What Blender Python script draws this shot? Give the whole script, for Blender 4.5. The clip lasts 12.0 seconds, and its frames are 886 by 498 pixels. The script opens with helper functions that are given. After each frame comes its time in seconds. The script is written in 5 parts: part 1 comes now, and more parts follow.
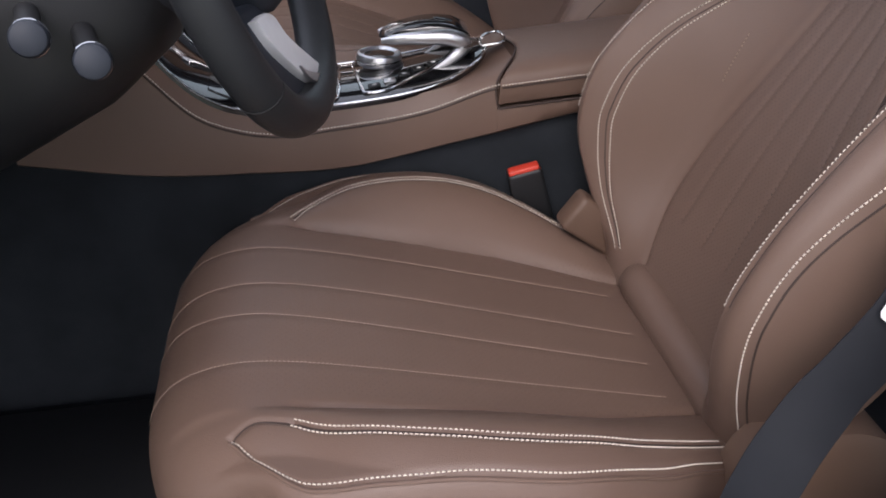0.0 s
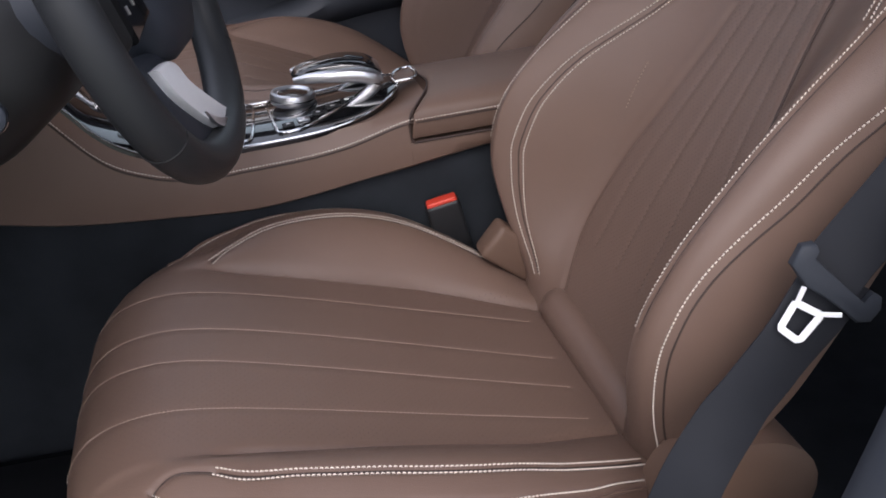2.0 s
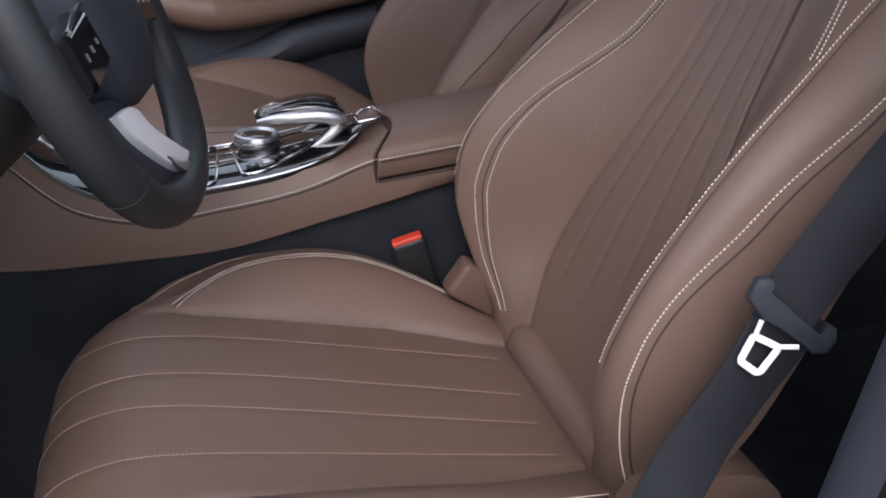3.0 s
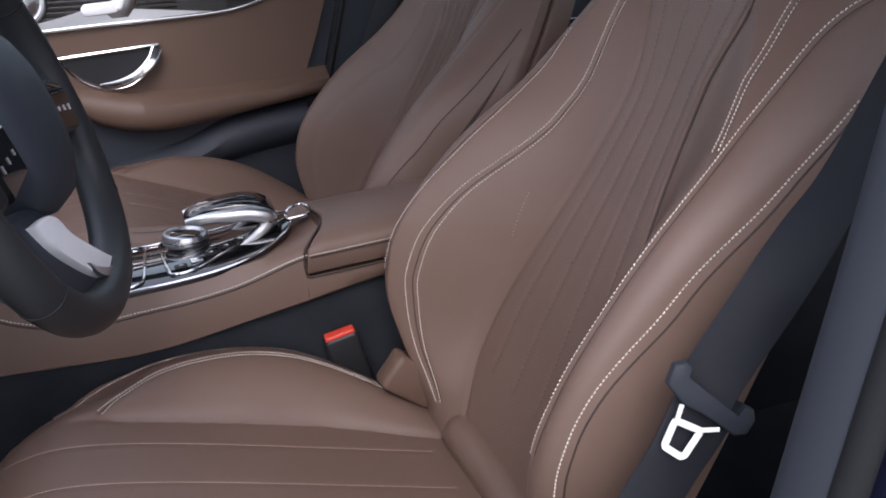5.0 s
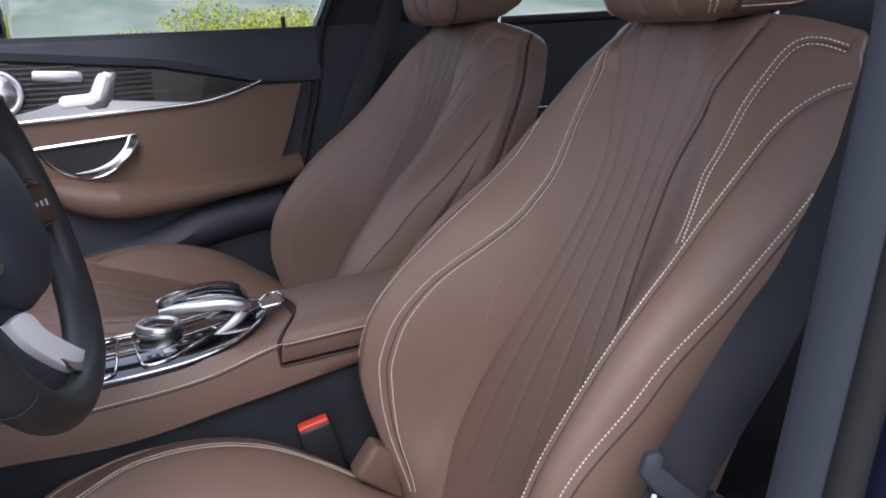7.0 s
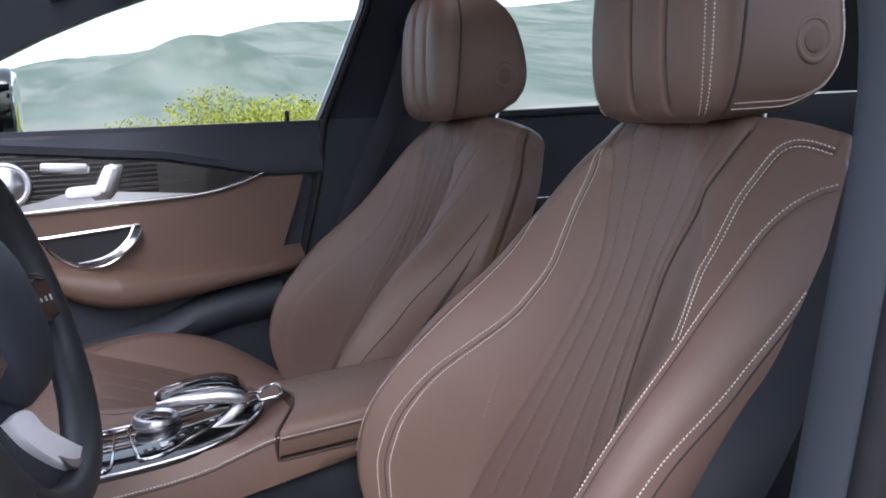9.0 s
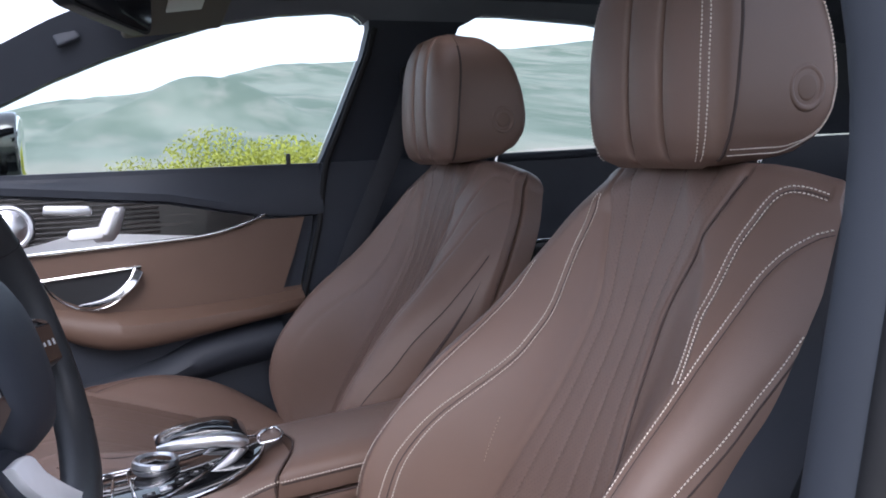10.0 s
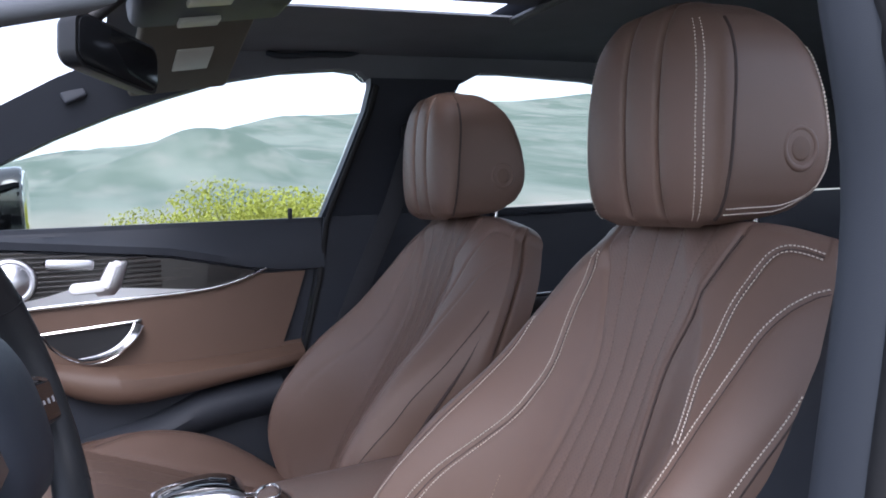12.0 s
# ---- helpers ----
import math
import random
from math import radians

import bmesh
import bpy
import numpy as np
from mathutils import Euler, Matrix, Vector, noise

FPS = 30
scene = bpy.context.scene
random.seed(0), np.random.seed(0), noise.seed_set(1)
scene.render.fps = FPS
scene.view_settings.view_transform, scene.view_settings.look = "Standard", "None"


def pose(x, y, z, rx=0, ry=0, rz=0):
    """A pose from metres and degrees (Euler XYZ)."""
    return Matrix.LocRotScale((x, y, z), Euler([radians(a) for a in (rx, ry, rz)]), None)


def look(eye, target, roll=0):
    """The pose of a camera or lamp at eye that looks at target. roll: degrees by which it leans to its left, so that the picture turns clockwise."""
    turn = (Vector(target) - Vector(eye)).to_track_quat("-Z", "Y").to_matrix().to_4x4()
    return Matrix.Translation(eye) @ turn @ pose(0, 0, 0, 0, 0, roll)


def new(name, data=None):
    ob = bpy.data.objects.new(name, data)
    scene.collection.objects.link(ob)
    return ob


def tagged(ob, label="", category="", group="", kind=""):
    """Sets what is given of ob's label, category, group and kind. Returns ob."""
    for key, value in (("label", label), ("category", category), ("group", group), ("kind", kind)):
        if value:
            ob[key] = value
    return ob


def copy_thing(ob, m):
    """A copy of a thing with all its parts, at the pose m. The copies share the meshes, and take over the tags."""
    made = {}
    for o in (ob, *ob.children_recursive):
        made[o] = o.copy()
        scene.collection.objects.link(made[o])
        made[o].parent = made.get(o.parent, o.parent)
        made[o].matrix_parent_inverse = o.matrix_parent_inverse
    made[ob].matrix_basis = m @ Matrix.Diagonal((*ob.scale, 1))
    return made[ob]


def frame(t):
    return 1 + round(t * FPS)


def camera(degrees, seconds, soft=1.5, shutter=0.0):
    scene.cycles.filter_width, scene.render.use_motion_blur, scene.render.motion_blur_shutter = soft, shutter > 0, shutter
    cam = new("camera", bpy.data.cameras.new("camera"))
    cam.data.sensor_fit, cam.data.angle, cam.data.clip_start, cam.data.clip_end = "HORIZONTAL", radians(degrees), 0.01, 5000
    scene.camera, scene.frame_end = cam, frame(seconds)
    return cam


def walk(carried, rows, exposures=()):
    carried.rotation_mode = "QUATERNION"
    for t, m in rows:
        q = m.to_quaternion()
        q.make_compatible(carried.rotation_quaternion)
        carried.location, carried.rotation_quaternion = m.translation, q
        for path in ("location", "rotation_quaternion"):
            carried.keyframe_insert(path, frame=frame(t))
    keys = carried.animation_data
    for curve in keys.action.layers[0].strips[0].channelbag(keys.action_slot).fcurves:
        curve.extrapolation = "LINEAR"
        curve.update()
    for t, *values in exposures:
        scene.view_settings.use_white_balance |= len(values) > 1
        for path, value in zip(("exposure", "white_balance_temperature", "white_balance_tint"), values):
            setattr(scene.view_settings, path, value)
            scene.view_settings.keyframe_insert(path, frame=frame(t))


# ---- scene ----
cam = camera(55.4, 12.0, 1.8)
PATH = [
    (0, (-0.188, -0.802, 1.088), (0.047, 0.91, 0.08), -1.7),
    (0.5, (-0.181, -0.806, 1.09), (0.089, 0.898, 0.079), -1.9),
    (1, (-0.178, -0.807, 1.095), (0.14, 0.896, 0.095), -2.0),
    (1.5, (-0.175, -0.808, 1.095), (0.18, 0.903, 0.123), -2.1),
    (2, (-0.17, -0.81, 1.098), (0.224, 0.902, 0.144), -2.2),
    (2.5, (-0.168, -0.812, 1.102), (0.269, 0.908, 0.178), -2.1),
    (3, (-0.166, -0.814, 1.104), (0.311, 0.916, 0.221), -2.1),
    (4.8, (-0.143, -0.821, 1.11), (0.469, 0.944, 0.395), -2.3),
    (5, (-0.151, -0.824, 1.116), (0.485, 0.937, 0.413), -2.4),
    (5.5, (-0.15, -0.827, 1.119), (0.519, 0.936, 0.453), -2.4),
    (6, (-0.151, -0.829, 1.125), (0.538, 0.942, 0.499), -2.5),
    (6.5, (-0.152, -0.832, 1.128), (0.555, 0.949, 0.553), -2.4),
    (7, (-0.153, -0.835, 1.132), (0.567, 0.955, 0.605), -2.3),
    (9, (-0.156, -0.844, 1.147), (0.589, 0.982, 0.814), -2.1),
    (9.5, (-0.158, -0.848, 1.151), (0.592, 0.985, 0.872), -2.1),
    (10, (-0.161, -0.851, 1.154), (0.595, 0.985, 0.913), -2.1),
    (10.5, (-0.159, -0.852, 1.156), (0.597, 0.987, 0.947), -2.0),
    (11, (-0.162, -0.854, 1.159), (0.599, 0.987, 0.983), -2.0),
    (11.5, (-0.163, -0.856, 1.16), (0.6, 0.987, 1.013), -2.0),
    (12, (-0.162, -0.858, 1.163), (0.6, 0.987, 1.041), -2.0),
]
walk(cam, [(t, look(eye, target, roll)) for t, eye, target, roll in PATH], [(0, 0.55, 6180, 16), (2.5, 0.58, 6010, 16), (5, 0.63, 5880, 17), (7, 0.71, 5830, 17), (9.5, 0.82, 5680, 17), (12, 0.88, 5610, 17)])

# ---- light ----
world = bpy.data.worlds.new("sky")
scene.world = world
world.use_nodes = True
wn = world.node_tree
sky = wn.nodes.new("ShaderNodeTexSky")
sky.sky_type, sky.sun_disc = "NISHITA", False
sky.sun_elevation, sky.sun_rotation = radians(45), radians(199)
sky.dust_density, sky.air_density, sky.ozone_density = 4.0, 1.0, 1.0
wn.nodes["Background"].inputs["Strength"].default_value = 0.215
cloud = wn.nodes.new("ShaderNodeMixRGB")
cloud.inputs[0].default_value = 0.65
cloud.inputs[2].default_value = (5.0, 5.1, 5.3, 1)
wn.links.new(sky.outputs[0], cloud.inputs[1])
wn.links.new(cloud.outputs[0], wn.nodes["Background"].inputs["Color"])

sun_lamp = bpy.data.lights.new("sun", "SUN")
sun_lamp.energy, sun_lamp.angle, sun_lamp.color = 0.9, radians(30), (1.0, 0.97, 0.93)
sun_ob = new("sun", sun_lamp)
sun_ob.matrix_world = look((-2.6, -7.6, 8.2), (0, 0, 0))


# ---- materials ----
def mat(name, color, rough=0.5, metal=0.0, spec=0.5, bump=0.0, scale=900.0, vary=0.12, vscale=6.0, coat=0.0, kind="NOISE"):
    """A principled material with two scales of variation: broad tint drift and a fine relief."""
    m = bpy.data.materials.new(name)
    m.use_nodes = True
    nt = m.node_tree
    b = nt.nodes["Principled BSDF"]
    b.inputs["Roughness"].default_value = rough
    b.inputs["Metallic"].default_value = metal
    b.inputs["Specular IOR Level"].default_value = spec
    b.inputs["Coat Weight"].default_value = coat
    b.inputs["Coat Roughness"].default_value = 0.03
    tc = nt.nodes.new("ShaderNodeTexCoord")
    big = nt.nodes.new("ShaderNodeTexNoise")
    big.inputs["Scale"].default_value, big.inputs["Detail"].default_value = vscale, 4
    nt.links.new(tc.outputs["Object"], big.inputs["Vector"])
    ramp = nt.nodes.new("ShaderNodeMixRGB")
    ramp.inputs[1].default_value = (*[c * (1 - vary) for c in color], 1)
    ramp.inputs[2].default_value = (*[min(1, c * (1 + vary)) for c in color], 1)
    nt.links.new(big.outputs[0], ramp.inputs[0])
    nt.links.new(ramp.outputs[0], b.inputs["Base Color"])
    if bump > 0:
        if kind == "VORONOI":
            fine = nt.nodes.new("ShaderNodeTexVoronoi")
            fine.feature = "DISTANCE_TO_EDGE"
        else:
            fine = nt.nodes.new("ShaderNodeTexNoise")
            fine.inputs["Detail"].default_value = 3
        fine.inputs["Scale"].default_value = scale
        nt.links.new(tc.outputs["Object"], fine.inputs["Vector"])
        bp = nt.nodes.new("ShaderNodeBump")
        bp.inputs["Strength"].default_value, bp.inputs["Distance"].default_value = bump, 0.0006
        nt.links.new(fine.outputs[0], bp.inputs["Height"])
        nt.links.new(bp.outputs[0], b.inputs["Normal"])
    return m


def perforate(m, pitch, radius, axes, reach=9.0, strength=0.6):
    """Adds a staggered grid of small holes to a leather, on the two object axes named."""
    nt = m.node_tree
    b = nt.nodes["Principled BSDF"]
    base = b.inputs["Base Color"].links[0].from_socket
    tc = nt.nodes.new("ShaderNodeTexCoord")
    sep = nt.nodes.new("ShaderNodeSeparateXYZ")
    nt.links.new(tc.outputs["Object"], sep.inputs[0])

    def op(kind, a, c=None):
        n = nt.nodes.new("ShaderNodeMath")
        n.operation = kind
        for i, v in enumerate((a, c)):
            if v is None:
                continue
            if isinstance(v, (int, float)):
                n.inputs[i].default_value = v
            else:
                nt.links.new(v, n.inputs[i])
        return n.outputs[0]

    p = op("MULTIPLY", sep.outputs[axes[0]], 1 / pitch)
    q = op("MULTIPLY", sep.outputs[axes[1]], 1 / pitch)
    u, v = op("ADD", p, q), op("SUBTRACT", p, q)
    du = op("SUBTRACT", op("FRACT", u), 0.5)
    dv = op("SUBTRACT", op("FRACT", v), 0.5)
    r = op("SQRT", op("ADD", op("MULTIPLY", du, du), op("MULTIPLY", dv, dv)))
    hole = op("MULTIPLY", op("LESS_THAN", r, radius), op("LESS_THAN", op("ABSOLUTE", sep.outputs[1]), reach))
    mix = nt.nodes.new("ShaderNodeMixRGB")
    mix.inputs[2].default_value = (0.012, 0.009, 0.008, 1)
    nt.links.new(op("MULTIPLY", hole, strength), mix.inputs[0])
    nt.links.new(base, mix.inputs[1])
    nt.links.new(mix.outputs[0], b.inputs["Base Color"])
    return m


BROWN = (0.152, 0.098, 0.0745)
leather = mat("brown_leather", BROWN, 0.43, spec=0.42, bump=0.5, scale=520, vary=0.08, vscale=9, kind="VORONOI")
leather_cush = perforate(mat("perforated_cushion_leather", BROWN, 0.43, spec=0.42, bump=0.5, scale=520, vary=0.08, vscale=9, kind="VORONOI"), 0.0085, 0.115, (0, 1), 0.158, 0.28)
leather_back = perforate(mat("perforated_back_leather", BROWN, 0.44, spec=0.45, bump=0.5, scale=520, vary=0.08, vscale=9, kind="VORONOI"), 0.0075, 0.14, (1, 2), 9.0, 0.42)
vinyl = mat("brown_door_leather", (0.127, 0.079, 0.056), 0.5, spec=0.4, bump=0.3, scale=700, vary=0.08, vscale=7, kind="VORONOI")
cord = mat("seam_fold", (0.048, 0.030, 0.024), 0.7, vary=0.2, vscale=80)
thread = mat("cream_thread", (0.70, 0.62, 0.53), 0.7, vary=0.12, vscale=300)
thread_dull = mat("brown_thread", (0.33, 0.24, 0.19), 0.7, vary=0.12, vscale=300)
thread_dark = mat("dark_thread", (0.068, 0.046, 0.037), 0.75, vary=0.2, vscale=300)
carpet = mat("black_carpet", (0.0235, 0.0268, 0.0315), 0.95, spec=0.10, bump=1.0, scale=600, vary=0.45, vscale=14)
plastic = mat("charcoal_soft_plastic", (0.028, 0.033, 0.044), 0.55, spec=0.4, bump=0.35, scale=900, vary=0.15, vscale=10, kind="VORONOI")
plastic_grey = mat("slate_grey_trim", (0.032, 0.0365, 0.046), 0.6, spec=0.35, bump=0.25, scale=800, vary=0.12, vscale=8, kind="VORONOI")
black = mat("black_plastic", (0.016, 0.0165, 0.018), 0.45, spec=0.4, bump=0.2, scale=900, vary=0.2, vscale=12)
wheel_leather = mat("black_wheel_leather", (0.023, 0.0245, 0.027), 0.42, spec=0.4, bump=0.3, scale=900, vary=0.15, vscale=14, kind="VORONOI")
piano = mat("piano_black", (0.006, 0.006, 0.007), 0.06, spec=0.5, vary=0.1, coat=1.0)
chrome = mat("satin_chrome", (0.78, 0.78, 0.79), 0.16, metal=1.0, vary=0.05, vscale=40)
silver = mat("brushed_silver", (0.72, 0.72, 0.74), 0.32, metal=1.0, bump=0.06, scale=1200, vary=0.06, vscale=60)
belt_web = mat("seatbelt_webbing", (0.017, 0.0185, 0.023), 0.6, spec=0.22, bump=0.5, scale=1500, vary=0.12, vscale=30)
red = mat("red_plastic", (0.62, 0.055, 0.03), 0.4, vary=0.08, vscale=60)
liner = mat("dark_headliner_cloth", (0.175, 0.184, 0.205), 0.95, spec=0.1, bump=0.5, scale=900, vary=0.12, vscale=12)
paint = mat("dark_blue_paint", (0.010, 0.011, 0.028), 0.2, spec=0.5, vary=0.15, vscale=20, coat=0.8)
visor_cloth = mat("beige_grey_visor", (0.12, 0.11, 0.085), 0.85, bump=0.3, scale=900, vary=0.08, vscale=15)
lamp_glass = mat("frosted_lens", (0.55, 0.56, 0.50), 0.35, vary=0.06, vscale=40)
# white base without metal: the sky's reflection in silver parts, put in as colour
bright_silver = mat("silver_with_sky_reflection", (0.95, 0.95, 0.96), 0.25, metal=0.0, vary=0.04, vscale=60)
# near-black colour stands in for the dark cabin reflected in the interior mirror
dark_reflection_glass = mat("dark_reflection_mirror", (0.012, 0.013, 0.015), 0.14, spec=0.08, vary=0.05)
mirror_glass = mat("mirror", (0.85, 0.86, 0.88), 0.02, metal=1.0, vary=0.01)
rubber = mat("black_rubber", (0.014, 0.014, 0.015), 0.75, spec=0.3, vary=0.2, vscale=30)


def wood():
    m = bpy.data.materials.new("dark_open_pore_wood")
    m.use_nodes = True
    nt = m.node_tree
    b = nt.nodes["Principled BSDF"]
    b.inputs["Roughness"].default_value, b.inputs["Coat Weight"].default_value = 0.25, 0.5
    tc, mp = nt.nodes.new("ShaderNodeTexCoord"), nt.nodes.new("ShaderNodeMapping")
    mp.inputs["Scale"].default_value = (3, 20, 90)
    nz, rp = nt.nodes.new("ShaderNodeTexNoise"), nt.nodes.new("ShaderNodeValToRGB")
    nz.inputs["Scale"].default_value, nz.inputs["Detail"].default_value = 2.0, 5
    rp.color_ramp.elements[0].position, rp.color_ramp.elements[0].color = 0.35, (0.004, 0.0035, 0.0035, 1)
    rp.color_ramp.elements[1].position, rp.color_ramp.elements[1].color = 0.75, (0.034, 0.028, 0.025, 1)
    for a, c in ((tc.outputs["Object"], mp.inputs[0]), (mp.outputs[0], nz.inputs["Vector"]), (nz.outputs[0], rp.inputs[0]), (rp.outputs[0], b.inputs["Base Color"])):
        nt.links.new(a, c)
    return m


dark_wood = wood()


def glass_mat():
    m = bpy.data.materials.new("window_glass")
    m.use_nodes = True
    nt = m.node_tree
    nt.nodes.remove(nt.nodes["Principled BSDF"])
    tr, gl, mx = nt.nodes.new("ShaderNodeBsdfTransparent"), nt.nodes.new("ShaderNodeBsdfGlossy"), nt.nodes.new("ShaderNodeMixShader")
    tr.inputs[0].default_value = (0.93, 0.97, 0.95, 1)
    gl.inputs["Roughness"].default_value = 0.02
    fr = nt.nodes.new("ShaderNodeFresnel")
    fr.inputs[0].default_value = 1.15
    nt.links.new(fr.outputs[0], mx.inputs[0])
    nt.links.new(tr.outputs[0], mx.inputs[1])
    nt.links.new(gl.outputs[0], mx.inputs[2])
    nt.links.new(mx.outputs[0], nt.nodes["Material Output"].inputs[0])
    return m


glass = glass_mat()


# ---- modelling helpers ----
def thing(name, label, category, at=(0, 0, 0), group="", kind=""):
    ob = new(name)
    ob.empty_display_size = 0.05
    ob.location = at
    return tagged(ob, label, category, group, kind)


def part(name, geo, material, parent, label="", kind=""):
    """Links a bmesh or (verts, faces) as one smooth mesh under a thing or a part."""
    me = bpy.data.meshes.new(name)
    if isinstance(geo, tuple):
        me.from_pydata([tuple(map(float, v)) for v in geo[0]], [], [tuple(map(int, f)) for f in geo[1]])
        bm = bmesh.new()
        bm.from_mesh(me)
    else:
        bm = geo
    bmesh.ops.recalc_face_normals(bm, faces=bm.faces)
    bm.to_mesh(me)
    bm.free()
    me.materials.append(material)
    me.shade_smooth()
    me.set_sharp_from_angle(angle=radians(42))
    ob = new(name, me)
    if parent:
        ob.parent = parent
        ob.matrix_parent_inverse = Matrix.Translation(parent.matrix_basis.translation).inverted() if parent.parent is None else Matrix()
    return tagged(ob, label, kind=kind)


def solid(name, geo, material, label, category, kind="", group=""):
    """A thing or a piece of the setting that is one mesh."""
    ob = part(name, geo, material, None)
    return tagged(ob, label, category, group, kind)


def merge(*geos):
    vs, fs, n = [], [], 0
    for v, f in geos:
        vs.extend(map(tuple, v))
        fs.extend(tuple(i + n for i in q) for q in f)
        n += len(v)
    return vs, fs


def spline(pts, n=60):
    """A smooth curve of n points through a few control points (evenly spaced along its length)."""
    p = np.array(pts, float)
    q = np.vstack([2 * p[0] - p[1], p, 2 * p[-1] - p[-2]])
    out = []
    for i in range(1, len(q) - 2):
        for t in np.linspace(0, 1, 24, endpoint=False):
            a, b, c, d = q[i - 1 : i + 3]
            out.append(0.5 * (2 * b + (c - a) * t + (2 * a - 5 * b + 4 * c - d) * t * t + (3 * b - a - 3 * c + d) * t**3))
    out = np.array(out + [p[-1]])
    return even(out, n)


def even(line, n):
    line = np.asarray(line, float)
    s = np.concatenate([[0], np.cumsum(np.linalg.norm(np.diff(line, axis=0), axis=1))])
    k = np.linspace(0, s[-1], n)
    return np.stack([np.interp(k, s, line[:, j]) for j in range(line.shape[1])], 1)


def loft(rings, closed=True, caps=True):
    rings = [np.asarray(r, float) for r in rings]
    m = len(rings[0])
    vs = np.concatenate(rings)
    fs = []
    for i in range(len(rings) - 1):
        for j in range(m if closed else m - 1):
            k = (j + 1) % m
            fs.append((i * m + j, i * m + k, (i + 1) * m + k, (i + 1) * m + j))
    if caps and closed:
        fs.append(tuple(range(m))[::-1])
        fs.append(tuple((len(rings) - 1) * m + j for j in range(m)))
    return vs, fs


def sweep(line, section, up=(0, 0, 1), scale=None):
    """A closed section (list of (side, up)) carried along a line; up may turn along the way."""
    line, up = np.asarray(line, float), np.array(up, float)
    up = np.broadcast_to(up, line.shape)
    d = np.gradient(line, axis=0)
    rings = []
    for i, p in enumerate(line):
        t = d[i] / np.linalg.norm(d[i])
        side = np.cross(t, up[i])
        side /= np.linalg.norm(side) + 1e-9
        u = np.cross(side, t)
        k = 1 if scale is None else scale[i]
        rings.append([p + k * (a * side + b * u) for a, b in section])
    return loft(rings)


def circle(r, n=10, squash=1.0):
    return [(r * math.cos(2 * math.pi * i / n), squash * r * math.sin(2 * math.pi * i / n)) for i in range(n)]


def tube(line, r, n=8, up=(0.01, 0.02, 1)):
    return sweep(line, circle(r, n), up)


def rounded(w, h, r, n=5):
    """A rounded rectangle as a list of (a, b), w by h."""
    pts = []
    for cx, cy, a0 in ((w / 2 - r, h / 2 - r, 0), (-w / 2 + r, h / 2 - r, 90), (-w / 2 + r, -h / 2 + r, 180), (w / 2 - r, -h / 2 + r, 270)):
        for i in range(n + 1):
            a = radians(a0 + 90 * i / n)
            pts.append((cx + r * math.cos(a), cy + r * math.sin(a)))
    return pts


def slab(outline, o, ax, ay, az, thick, bevel=0.003):
    """A plate with a softened rim: outline (a, b) in the plane of ax, ay at o, raised along az by thick."""
    o, ax, ay, az = (np.array(v, float) for v in (o, ax, ay, az))
    pts = np.array(outline, float)
    c = pts.mean(0)
    span = np.abs(pts - c).max(0)
    inner = c + (pts - c) * (1 - bevel / np.maximum(span, 1e-6))

    def ring(p, k):
        return [o + a * ax + b * ay + k * az for a, b in p]

    return loft([ring(pts, 0), ring(pts, thick - bevel), ring(c + (pts - c) * (1 - 0.35 * bevel / np.maximum(span, 1e-6)), thick - 0.35 * bevel), ring(inner, thick)])


def box(x0, x1, y0, y1, z0, z1, r=0.004):
    """A block with rounded edges."""
    bm = bmesh.new()
    bmesh.ops.create_cube(bm, size=1, matrix=Matrix.Translation(((x0 + x1) / 2, (y0 + y1) / 2, (z0 + z1) / 2)) @ Matrix.Diagonal((x1 - x0, y1 - y0, z1 - z0, 1)))
    bmesh.ops.bevel(bm, geom=bm.edges[:], offset=r, segments=3, affect="EDGES", profile=0.5)
    return bm


def oriented(bm, m):
    bmesh.ops.transform(bm, matrix=m, verts=bm.verts)
    return bm


def prism(poly, y0, y1):
    """A plate cut out in the x-z plane, between y0 and y1 (numbers, or functions of z)."""
    f0 = y0 if callable(y0) else (lambda z: y0)
    f1 = y1 if callable(y1) else (lambda z: y1)
    return loft([[(x, f0(z), z) for x, z in poly], [(x, f1(z), z) for x, z in poly]])


def ngrid(P, close_u=False, close_v=False):
    """Faces for a grid of points P[u, v]."""
    a, b = P.shape[:2]
    fs = []
    for i in range(a if close_u else a - 1):
        for j in range(b if close_v else b - 1):
            i2, j2 = (i + 1) % a, (j + 1) % b
            fs.append((i * b + j, i * b + j2, i2 * b + j2, i2 * b + j))
    return P.reshape(-1, 3), fs


